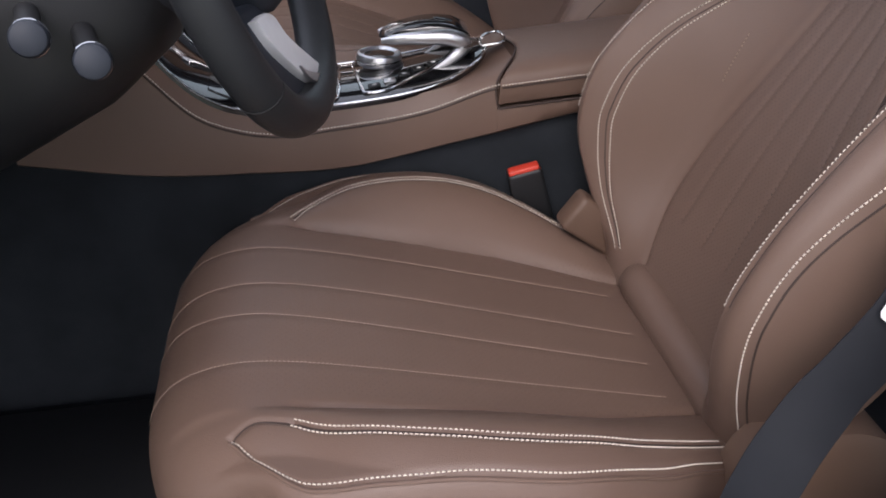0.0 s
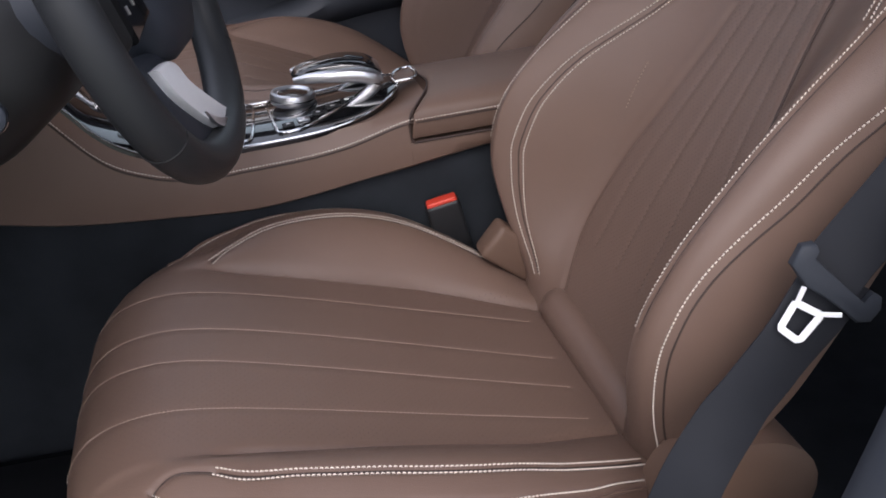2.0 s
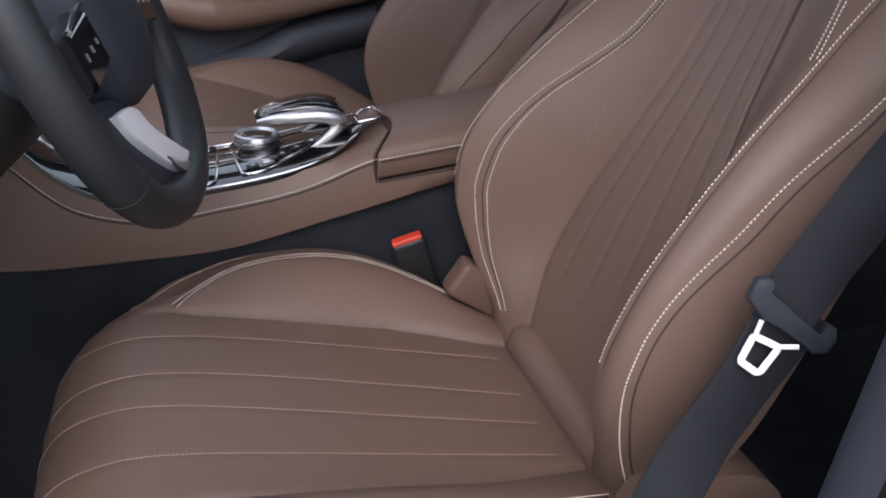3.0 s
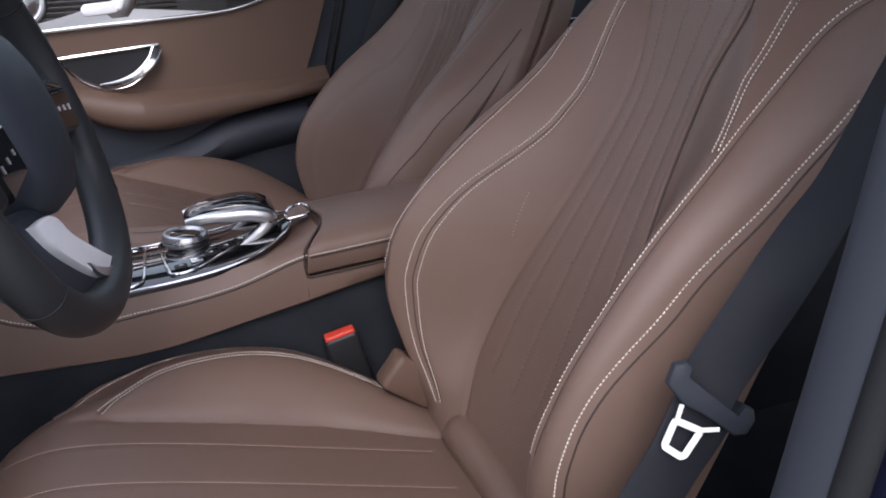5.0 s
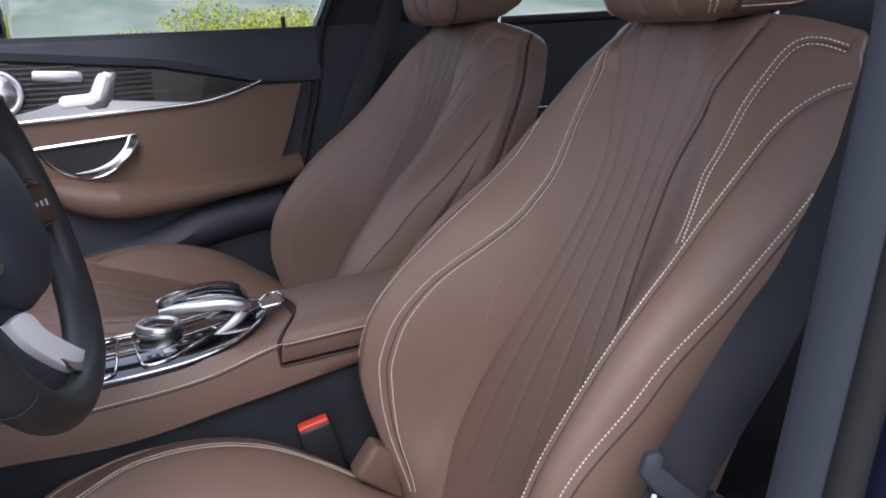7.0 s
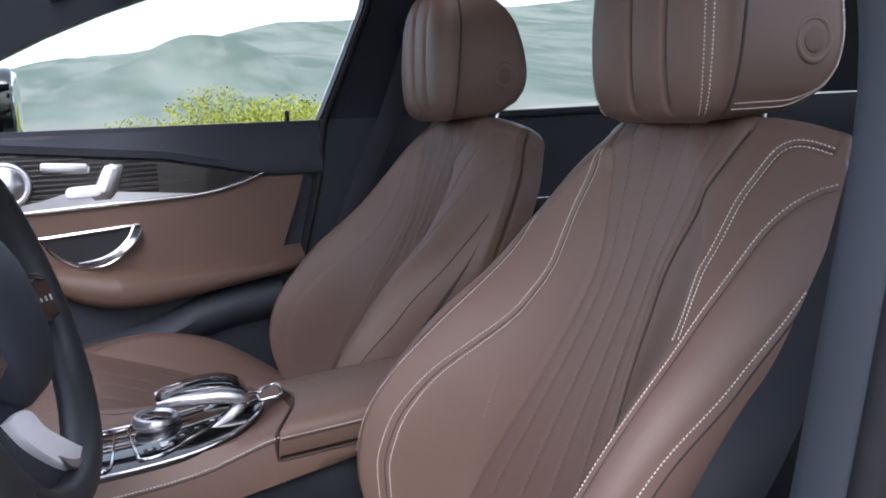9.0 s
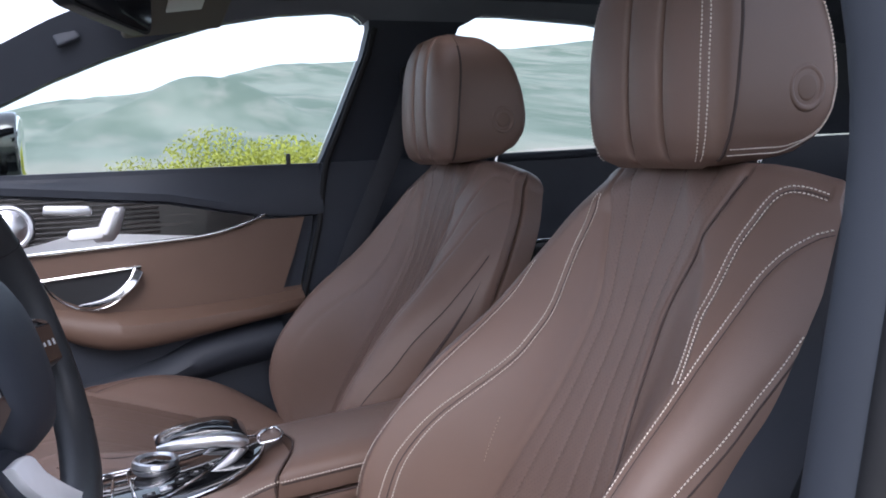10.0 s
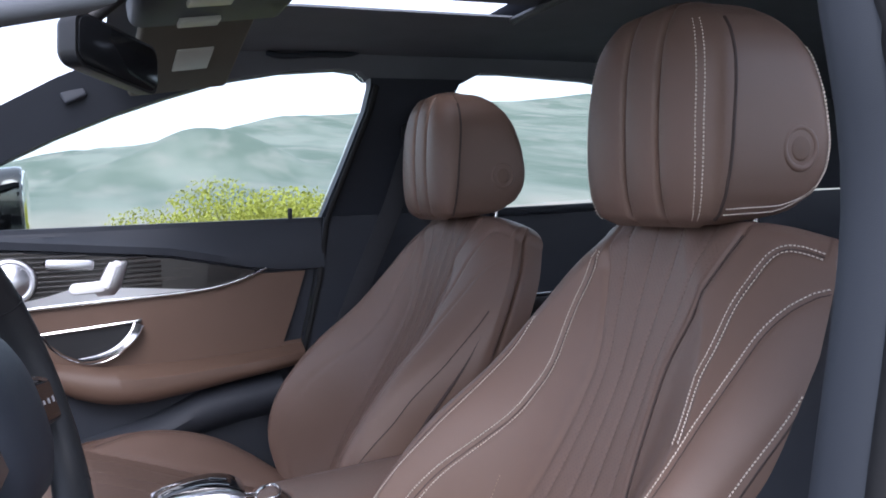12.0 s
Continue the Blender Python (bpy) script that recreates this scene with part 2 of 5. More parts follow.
def dashes(line, normals, pitch=0.0045, length=0.0029, r=0.0008, lift=0.0009):
    """A row of stitches: small thread ends that dive into the leather, along a line on a surface."""
    line, normals = np.asarray(line, float), np.asarray(normals, float)
    total = np.linalg.norm(np.diff(line, axis=0), axis=1).sum()
    n = max(2, int(total / pitch))
    run = np.concatenate([[0], np.cumsum(np.linalg.norm(np.diff(line, axis=0), axis=1))])
    at = np.linspace(0, total, n)
    pts = np.stack([np.interp(at, run, line[:, i]) for i in range(3)], 1)
    nrm = np.stack([np.interp(at, run, normals[:, i]) for i in range(3)], 1)
    d = np.gradient(pts, axis=0)
    vs, fs = [], []
    for p, nn, t in zip(pts, nrm, d):
        t = t / (np.linalg.norm(t) + 1e-9)
        nn = nn / (np.linalg.norm(nn) + 1e-9)
        s = np.cross(t, nn)
        k = len(vs)
        for a, up in ((-0.5, -0.6), (-0.25, 0.55), (0.25, 0.55), (0.5, -0.6)):
            c = p + t * a * length + nn * (lift + up * r)
            vs += [c + s * r, c + nn * r, c - s * r]
        for i in range(3):
            for j in range(3):
                q = (j + 1) % 3
                fs.append((k + i * 3 + j, k + i * 3 + q, k + i * 3 + 3 + q, k + i * 3 + 3 + j))
    return vs, fs


def sstep(x):
    x = np.clip(x, 0, 1)
    return x * x * (3 - 2 * x)


def press(y, s, line, width, depth):
    """How far a seam along a line (y, s) draws the surface in at (y, s)."""
    q = np.asarray(line)
    d = np.full(y.shape, 9.0)
    for a, b in zip(q[:-1], q[1:]):
        ab = b - a
        t = np.clip(((y - a[0]) * ab[0] + (s - a[1]) * ab[1]) / (ab @ ab + 1e-12), 0, 1)
        d = np.minimum(d, np.hypot(y - a[0] - t * ab[0], s - a[1] - t * ab[1]))
    return depth * np.exp(-((d / width) ** 2))


# ---- front seats ----
RECLINE = radians(25)
BO = np.array((0.2, 0, 0.48))
BU = np.array((math.sin(RECLINE), 0, math.cos(RECLINE)))
BN = np.array((-math.cos(RECLINE), 0, math.sin(RECLINE)))
S_KEYS = [-0.09, -0.04, 0.0, 0.04, 0.08, 0.12, 0.2, 0.3, 0.36, 0.48, 0.57, 0.65, 0.70]
CREST_Y = [0.15, 0.162, 0.175, 0.188, 0.199, 0.205, 0.208, 0.206, 0.203, 0.182, 0.135, 0.085, 0.06]
CREST_H = [-0.01, 0.005, 0.032, 0.064, 0.092, 0.110, 0.118, 0.100, 0.084, 0.036, 0.010, 0.0, -0.005]
HALF_W = [0.205, 0.214, 0.227, 0.243, 0.256, 0.264, 0.269, 0.270, 0.273, 0.274, 0.270, 0.252, 0.224]
FAR_Y = [0.15, 0.162, 0.176, 0.190, 0.203, 0.211, 0.214, 0.212, 0.209, 0.192, 0.165, 0.125, 0.085]
FAR_H = [-0.01, 0.005, 0.024, 0.058, 0.092, 0.122, 0.146, 0.130, 0.110, 0.055, 0.030, 0.012, -0.005]
FAR_W = [0.205, 0.214, 0.227, 0.244, 0.259, 0.269, 0.276, 0.277, 0.278, 0.268, 0.248, 0.224, 0.197]
CENTRE = [(-0.04, 0.08), (0.0, 0.105), (0.1, 0.138), (0.2, 0.128), (0.3, 0.100), (0.4, 0.078), (0.47, 0.069), (0.53, 0.068), (0.59, 0.085), (0.65, 0.104), (0.70, 0.118)]
DOUBLE = [(0.188, 0.460), (0.178, 0.484), (0.161, 0.528), (0.157, 0.560), (0.153, 0.612), (0.158, 0.650), (0.164, 0.680), (0.175, 0.694), (0.192, 0.699), (0.212, 0.70)]
EDGE = [(0.17, 0.0), (0.188, 0.04), (0.202, 0.085), (0.211, 0.14), (0.214, 0.22), (0.212, 0.30), (0.211, 0.37), (0.206, 0.425), (0.20, 0.47), (0.197, 0.51), (0.196, 0.556), (0.1985, 0.592), (0.2075, 0.622), (0.219, 0.643), (0.227, 0.655), (0.236, 0.664)]
SIDE = [(0.213, 0.012), (0.221, 0.045), (0.230, 0.085), (0.2355, 0.14), (0.237, 0.188), (0.241, 0.25), (0.2445, 0.30), (0.246, 0.345), (0.248, 0.415), (0.248, 0.47), (0.251, 0.52), (0.253, 0.55)]


def smooth_keys(x, keys, vals):
    """A smooth curve through keyed values."""
    k, v = np.array(keys, float), np.array(vals, float)
    x = np.clip(x, k[0], k[-1])
    m = np.gradient(v, k)
    i = np.clip(np.searchsorted(k, x) - 1, 0, len(k) - 2)
    h = k[i + 1] - k[i]
    t = (x - k[i]) / h
    return (2 * t**3 - 3 * t**2 + 1) * v[i] + (t**3 - 2 * t**2 + t) * h * m[i] + (-2 * t**3 + 3 * t**2) * v[i + 1] + (t**3 - t**2) * h * m[i + 1]


def both(line):
    """A seam and its mirror image."""
    return [np.array([(a, b) for a, b in line]), np.array([(-a, b) for a, b in line])]


centre_line = spline([(y, s) for s, y in CENTRE], 50)
double_line, edge_line, side_line = spline(DOUBLE, 60), spline(EDGE, 50), spline(SIDE, 50)
far_double = spline([(0.157, 0.012), (0.185, 0.075), (0.196, 0.146), (0.196, 0.19), (0.192, 0.245), (0.178, 0.314), (0.144, 0.408), (0.134, 0.45), (0.126, 0.50), (0.127, 0.575), (0.124, 0.617), (0.122, 0.66)], 70)
far_edge = spline([(0.236, 0.16), (0.228, 0.22), (0.216, 0.30), (0.203, 0.39), (0.194, 0.455), (0.184, 0.505), (0.180, 0.55)], 50)
tack_line = spline([(0.137, 0.272), (0.135, 0.30), (0.133, 0.332)], 12)
near_double = np.array([(-a, b) for a, b in double_line])
near_edge = np.array([(-a, b) for a, b in edge_line if b > 0.125])
quilt = [spline([(f * y, s) for s, y in CENTRE[2:]], 50) for f in (-0.66, -0.22, 0.22, 0.66)]


def back_depth(y, s, seams=True):
    """How far the backrest's face stands before its plane at (y, s)."""
    a = np.abs(y)
    c0 = smooth_keys(s, [k for k, _ in CENTRE], [v for _, v in CENTRE])
    yc, top, w = (np.where(y > 0, smooth_keys(s, S_KEYS, f), smooth_keys(s, S_KEYS, v)) for v, f in ((CREST_Y, FAR_Y), (CREST_H, FAR_H), (HALF_W, FAR_W)))
    c = np.minimum(c0, yc - 0.03)
    dip = smooth_keys(s, [0, 0.3, 0.4, 0.5, 0.6, 0.7], [0, 0, -0.006, -0.010, -0.005, 0])
    mid = dip - 0.006 * (1 - np.clip(a / np.maximum(c, 0.01), 0, 1) ** 2)
    k = np.clip((a - c) / (yc - c), 0, 1)
    rise = dip + (top - dip) * (0.55 * sstep(k) + 0.45 * k**1.7)
    fall = top - (top + 0.042) * np.clip((a - yc) / (w - yc), 0, 1.2) ** (3.4 - 1.2 * sstep((s - 0.28) / 0.2))
    h = np.where(a < c, mid, np.where(a < yc, rise, fall))
    if seams:
        for ln in both(centre_line):
            h = h - press(y, s, ln, 0.0050, 0.0040)
        for ln in (far_double, near_double):
            h = h - press(y, s, ln, 0.0035, 0.003)
        for ln in quilt:
            h = h - press(y, s, ln, 0.004, 0.0011)
        for ln in [near_edge, far_edge] + both(side_line):
            h = h - press(y, s, ln, 0.003, 0.0018)
    return h


def back_point(y, s, h):
    s = s - 0.9 * np.maximum(0, np.abs(y) - 0.1) ** 2 * (s / 0.7) ** 4
    return BO + np.multiply.outer(s, BU) + np.multiply.outer(h, BN) + np.multiply.outer(y, np.array((0, 1.0, 0)))


def on_back(line, lift=0.0, shift=0.0):
    """Points and normals on the backrest along a seam (y, s), shifted sideways in the face."""
    q = np.asarray(line, float)
    d = np.gradient(q, axis=0)
    d /= np.linalg.norm(d, axis=1)[:, None] + 1e-9
    q = q + shift * np.stack([d[:, 1], -d[:, 0]], 1)
    y, s = q[:, 0], q[:, 1]
    e = 0.004
    p = back_point(y, s, back_depth(y, s))
    pu = back_point(y + e, s, back_depth(y + e, s, False)) - back_point(y - e, s, back_depth(y - e, s, False))
    pv = back_point(y, s + e, back_depth(y, s + e, False)) - back_point(y, s - e, back_depth(y, s - e, False))
    n = np.cross(pu, pv)
    n /= np.linalg.norm(n, axis=1)[:, None]
    n *= np.where(n @ BN < 0, -1, 1)[:, None]
    return p + lift * n, n


def backrest_mesh(shell=0.045, taper=0.085):
    ss = np.linspace(-0.09, 0.70, 230)
    v = np.linspace(-1, 1, 225)
    near, far = smooth_keys(ss, S_KEYS, HALF_W), smooth_keys(ss, S_KEYS, FAR_W)
    under = sstep((ss - 0.36) / 0.15)
    Y = np.where(v[None, :] > 0, far[:, None], near[:, None]) * v[None, :]
    S = np.repeat(ss[:, None], len(v), 1)
    H = back_depth(Y, S)
    k = np.array([0.08, 0.16, 0.22, 0.26, 0.29, 0.31, 0.33, 0.36, 0.40, 0.48, 0.58, 0.70, 0.85, 1.0])
    groove = 0.011 * np.exp(-(((k - 0.31) / 0.035) ** 2))
    rows = []
    for i in range(len(ss)):
        y, h, b = list(Y[i]), list(H[i]), under[i]

        def side(w):
            return [(w - (taper - (taper - 0.014) * b) * t ** (1.2 + 0.6 * b) - g, -0.042 - shell * (1 - 0.35 * b) * t) for t, g in zip(k, groove)]

        rear = [(yy, -0.042 - shell * (1 - 0.35 * b) - 0.014 * math.cos(yy / far[i] * 1.5)) for yy in np.linspace(far[i] - taper - 0.012 + (taper - 0.014) * b, -near[i] + taper + 0.012 - (taper - 0.014) * b, 15)]
        right, left = side(far[i]), side(near[i])[::-1]
        y += [q for q, _ in right] + [q for q, _ in rear] + [-q for q, _ in left]
        h += [q for _, q in right] + [q for _, q in rear] + [q for _, q in left]
        rows.append((np.array(y), np.full(len(y), ss[i]), np.array(h)))
    y0, s0, h0 = rows[-1]
    for t in np.linspace(0, 1, 9)[1:]:
        a = t * math.pi / 2
        rows.append((y0 * (1 - 0.17 * (1 - math.cos(a))), s0 + 0.03 * math.sin(a), -0.085 + (h0 + 0.085) * (0.25 + 0.75 * math.cos(a))))
    P = np.array([back_point(*r) for r in rows])
    vs, fs = ngrid(P, close_v=True)
    m = P.shape[1]
    fs.append(tuple(range(m)))
    fs.append(tuple((P.shape[0] - 1) * m + j for j in range(m)))
    return vs, fs


# cushion: a profile from the rear crease over the top to the underside of the nose
CUSH = spline([(0.24, 0.437), (0.16, 0.459), (0, 0.503), (-0.15, 0.544), (-0.25, 0.567), (-0.31, 0.571), (-0.36, 0.556), (-0.392, 0.52), (-0.403, 0.47), (-0.396, 0.42), (-0.375, 0.37)], 240)
CU = np.concatenate([[0], np.cumsum(np.linalg.norm(np.diff(CUSH, axis=0), axis=1))])
CT = np.gradient(CUSH, axis=0)
CT /= np.linalg.norm(CT, axis=1)[:, None]
CN = np.stack([CT[:, 1], -CT[:, 0]], 1)
CN *= np.where(CN[:1, 1] < 0, -1, 1)[:, None]


def u_of_x(x):
    """Length along the cushion's top at the place x (top side only)."""
    top = CUSH[:, 0] > -0.401
    top[np.argmin(CUSH[:, 0]) :] = False
    return np.interp(-np.asarray(x, float), -CUSH[top, 0], CU[top])


X_B = [-0.40, -0.30, -0.24, -0.18, -0.12, -0.06, 0.0, 0.06, 0.12, 0.2]
U_B = [float(u_of_x(x)) for x in X_B][::-1]
BOL_H = [0.0, 0.0, 0.010, 0.035, 0.051, 0.059, 0.058, 0.047, 0.032, 0.008][::-1]
BOL_Y = [0.19, 0.19, 0.20, 0.238, 0.254, 0.259, 0.254, 0.240, 0.217, 0.19][::-1]
F_U = [float(u_of_x(x)) for x in (0.2, 0.15, 0.1, 0.03, -0.1, -0.24, -0.32)]
F_Y = [0.132, 0.143, 0.155, 0.169, 0.176, 0.180, 0.180]
U_W = [float(u_of_x(x)) for x in (0.24, 0.16, 0.12, 0.06, 0, -0.12, -0.18, -0.24, -0.30, -0.36)] + [CU[-1] * 0.86, CU[-1]]
W_W = [0.236, 0.248, 0.264, 0.292, 0.312, 0.313, 0.308, 0.296, 0.274, 0.255, 0.247, 0.237]
C_DOUBLE = spline([(y, u_of_x(x)) for y, x in ((0.190, -0.25), (0.214, -0.225), (0.240, -0.18), (0.254, -0.12), (0.259, -0.06), (0.254, 0), (0.240, 0.06), (0.217, 0.12), (0.195, 0.17))], 70)
C_NEAR = spline([(-y, u_of_x(x)) for y, x in ((0.208, -0.25), (0.232, -0.21), (0.251, -0.16), (0.262, -0.11), (0.267, -0.07), (0.265, -0.02), (0.251, 0.05), (0.226, 0.12), (0.204, 0.17))], 70)
C_OUTER = spline([(0.212, u_of_x(-0.325)), (0.242, u_of_x(-0.30)), (0.278, u_of_x(-0.24)), (0.292, u_of_x(-0.18)), (0.297, u_of_x(-0.12)), (0.300, u_of_x(-0.03)), (0.276, u_of_x(0.06)), (0.249, u_of_x(0.12)), (0.232, u_of_x(0.16))], 70)
C_NOSE = spline([(0.212, u_of_x(-0.325)), (0.200, u_of_x(-0.29)), (0.208, u_of_x(-0.25))], 14)
C_LINES = [np.array([(front + (rear - front) * t + 0.012 * math.copysign(1 - t, -front) ** 3, u) for t, u in zip(np.linspace(1, 0, 60), np.linspace(u_of_x(0.15), CU[-1] * 0.83, 60))]) for front, rear in ((-0.118, -0.115), (-0.028, -0.056), (0.049, 0.004), (0.132, 0.092))]


def cush_depth(y, u, seams=True):
    a = np.abs(y)
    b, yc = smooth_keys(u, U_B, BOL_H), smooth_keys(u, U_B, BOL_Y)
    w = smooth_keys(u, U_W, W_W)
    foot = np.minimum(smooth_keys(u, F_U, F_Y), yc - 0.012)
    h = 0.004 * np.cos(np.clip(a / 0.2, 0, 1) * 1.57) + b * np.sin(np.clip((a - foot) / (yc - foot), 0, 1) * 1.5708) ** 0.9
    h = h - 0.024 * np.clip((a - (w - 0.022)) / 0.022, 0, 1.2) ** 2.4 - 0.010 * np.clip((a - yc) / 0.045, 0, 1) ** 2
    if seams:
        for ln in C_LINES:
            h = h - press(y, u, ln, 0.006, 0.0008)
        for ln in (C_DOUBLE, C_NEAR):
            h = h - press(y, u, ln, 0.0035, 0.003)
        for ln in both(C_OUTER) + both(C_NOSE)[1:]:
            h = h - press(y, u, ln, 0.003, 0.003)
        uf = np.linspace(float(u_of_x(0.18)), float(u_of_x(-0.25)), 40)
        fold = np.stack([smooth_keys(uf, F_U, F_Y) - 0.002, uf], 1)
        fade = sstep((float(u_of_x(-0.27)) - u) / 0.06)
        for ln in both(fold):
            h = h - press(y, u, ln, 0.006, 0.006) * fade
    return h


def cush_point(y, u, h):
    x, z = np.interp(u, CU, CUSH[:, 0]), np.interp(u, CU, CUSH[:, 1])
    nx, nz = np.interp(u, CU, CN[:, 0]), np.interp(u, CU, CN[:, 1])
    x = x + 2.3 * np.maximum(0, np.abs(y) - 0.10) ** 2 * sstep((u - 0.48) / 0.16)
    return np.stack([x + h * nx, y, z + h * nz], -1)


def on_cush(line, lift=0.0, shift=0.0):
    q = np.asarray(line, float)
    d = np.gradient(q, axis=0)
    d /= np.linalg.norm(d, axis=1)[:, None] + 1e-9
    q = q + shift * np.stack([d[:, 1], -d[:, 0]], 1)
    y, u = q[:, 0], q[:, 1]
    e = 0.004
    p = cush_point(y, u, cush_depth(y, u))
    pu = cush_point(y + e, u, cush_depth(y + e, u, False)) - cush_point(y - e, u, cush_depth(y - e, u, False))
    pv = cush_point(y, u + e, cush_depth(y, u + e, False)) - cush_point(y, u - e, cush_depth(y, u - e, False))
    n = np.cross(pu, pv)
    n /= np.linalg.norm(n, axis=1)[:, None]
    flip = n[:, 0] * np.interp(u, CU, CN[:, 0]) + n[:, 2] * np.interp(u, CU, CN[:, 1])
    n *= np.where(flip < 0, -1, 1)[:, None]
    return p + lift * n, n


def cushion_mesh():
    v = np.linspace(-1, 1, 231)
    w = smooth_keys(CU, U_W, W_W)
    Y = w[:, None] * v[None, :]
    S = np.repeat(CU[:, None], len(v), 1)
    H = cush_depth(Y, S)
    depth = np.interp(CU / CU[-1], [0, 0.55, 0.75, 1], [0.13, 0.15, 0.07, 0.02])
    rows = []
    for i in range(len(CU)):
        y, h = list(Y[i]), list(H[i])
        side = [(w[i] + 0.002 - 0.012 * t, H[i][-1] - depth[i] * t) for t in np.linspace(0, 1, 8)[1:]]
        y = [-a for a, _ in side[::-1]] + y + [a for a, _ in side]
        h = [b for _, b in side[::-1]] + h + [b for _, b in side]
        rows.append(cush_point(np.array(y), np.full(len(y), CU[i]), np.array(h)))
    return ngrid(np.array(rows))


# headrest
HZ = [1.118, 1.126, 1.145, 1.17, 1.2, 1.24, 1.282, 1.319, 1.345, 1.364, 1.376, 1.382]
H_W = [0.080, 0.103, 0.119, 0.126, 0.129, 0.129, 0.127, 0.120, 0.108, 0.090, 0.067, 0.038]
H_F = [0.474, 0.460, 0.450, 0.445, 0.443, 0.443, 0.446, 0.451, 0.458, 0.467, 0.477, 0.490]
H_S = [0.476, 0.476, 0.477, 0.479, 0.482, 0.486, 0.491, 0.495, 0.497, 0.498, 0.498, 0.498]
H_R = [0.480, 0.556, 0.612, 0.638, 0.648, 0.646, 0.636, 0.621, 0.602, 0.580, 0.556, 0.525]


def head_pad(y, z):
    w, f, s = (smooth_keys(z, HZ, k) for k in (H_W, H_F, H_S))
    x = s - (s - f) * (1 - np.clip(np.abs(y) / w, 0, 1) ** 4.5) ** 0.55
    return x


PLEATS = (0.018, -0.047)


def pleat_y(y0, z):
    return y0 + 0.25 * (z - 1.25) ** 2


def headrest_pad_mesh():
    zz = np.concatenate([[HZ[0]], np.linspace(HZ[0] + 0.001, HZ[-1], 120)])
    lin = np.linspace(-1, 1, 221)
    v = 0.7 * lin + 0.3 * np.sin(lin * math.pi / 2)
    w = smooth_keys(zz, HZ, H_W)
    Y = w[:, None] * v[None]
    Z = np.repeat(zz[:, None], len(v), 1)
    X = head_pad(Y, Z)
    fade = sstep((Z - HZ[0]) / 0.03)
    for y0 in PLEATS:
        d = np.abs(Y - pleat_y(y0, Z))
        X = X + fade * (0.016 * np.exp(-((d / 0.0032) ** 2)) + 0.007 * np.exp(-d / 0.011) - 0.002)
    P = np.stack([X, Y, Z], -1)
    back = P.copy()[:, ::-1]
    back[..., 0] = smooth_keys(back[..., 2], HZ, H_S)
    return ngrid(np.concatenate([P, back], 1), close_v=True)


def headrest_shell_mesh():
    rings = []
    for z in np.linspace(HZ[0] + 0.003, HZ[-1] + 0.002, 60):
        w, s, r = (float(smooth_keys(np.array(z), HZ, k)) for k in (H_W, H_S, H_R))
        w = w - 0.003
        ph = np.linspace(-math.pi / 2, math.pi / 2, 41)
        ring = [(s + 0.003 + (r - s - 0.003) * abs(math.cos(p)) ** 0.22, w * math.copysign(abs(math.sin(p)) ** 0.2, p), z) for p in ph]
        rings.append(ring)
    return loft(rings)


def lathe(profile, o, axis, n=32):
    """A turned part: profile of (radius, height) round an axis at o."""
    axis = Vector(axis).normalized()
    q = axis.to_track_quat("Z", "Y").to_matrix()
    rings = []
    for r, h in profile:
        rings.append([np.array(o) + np.array(q @ Vector((r * math.cos(2 * math.pi * i / n), r * math.sin(2 * math.pi * i / n), h))) for i in range(n)])
    return loft(rings)


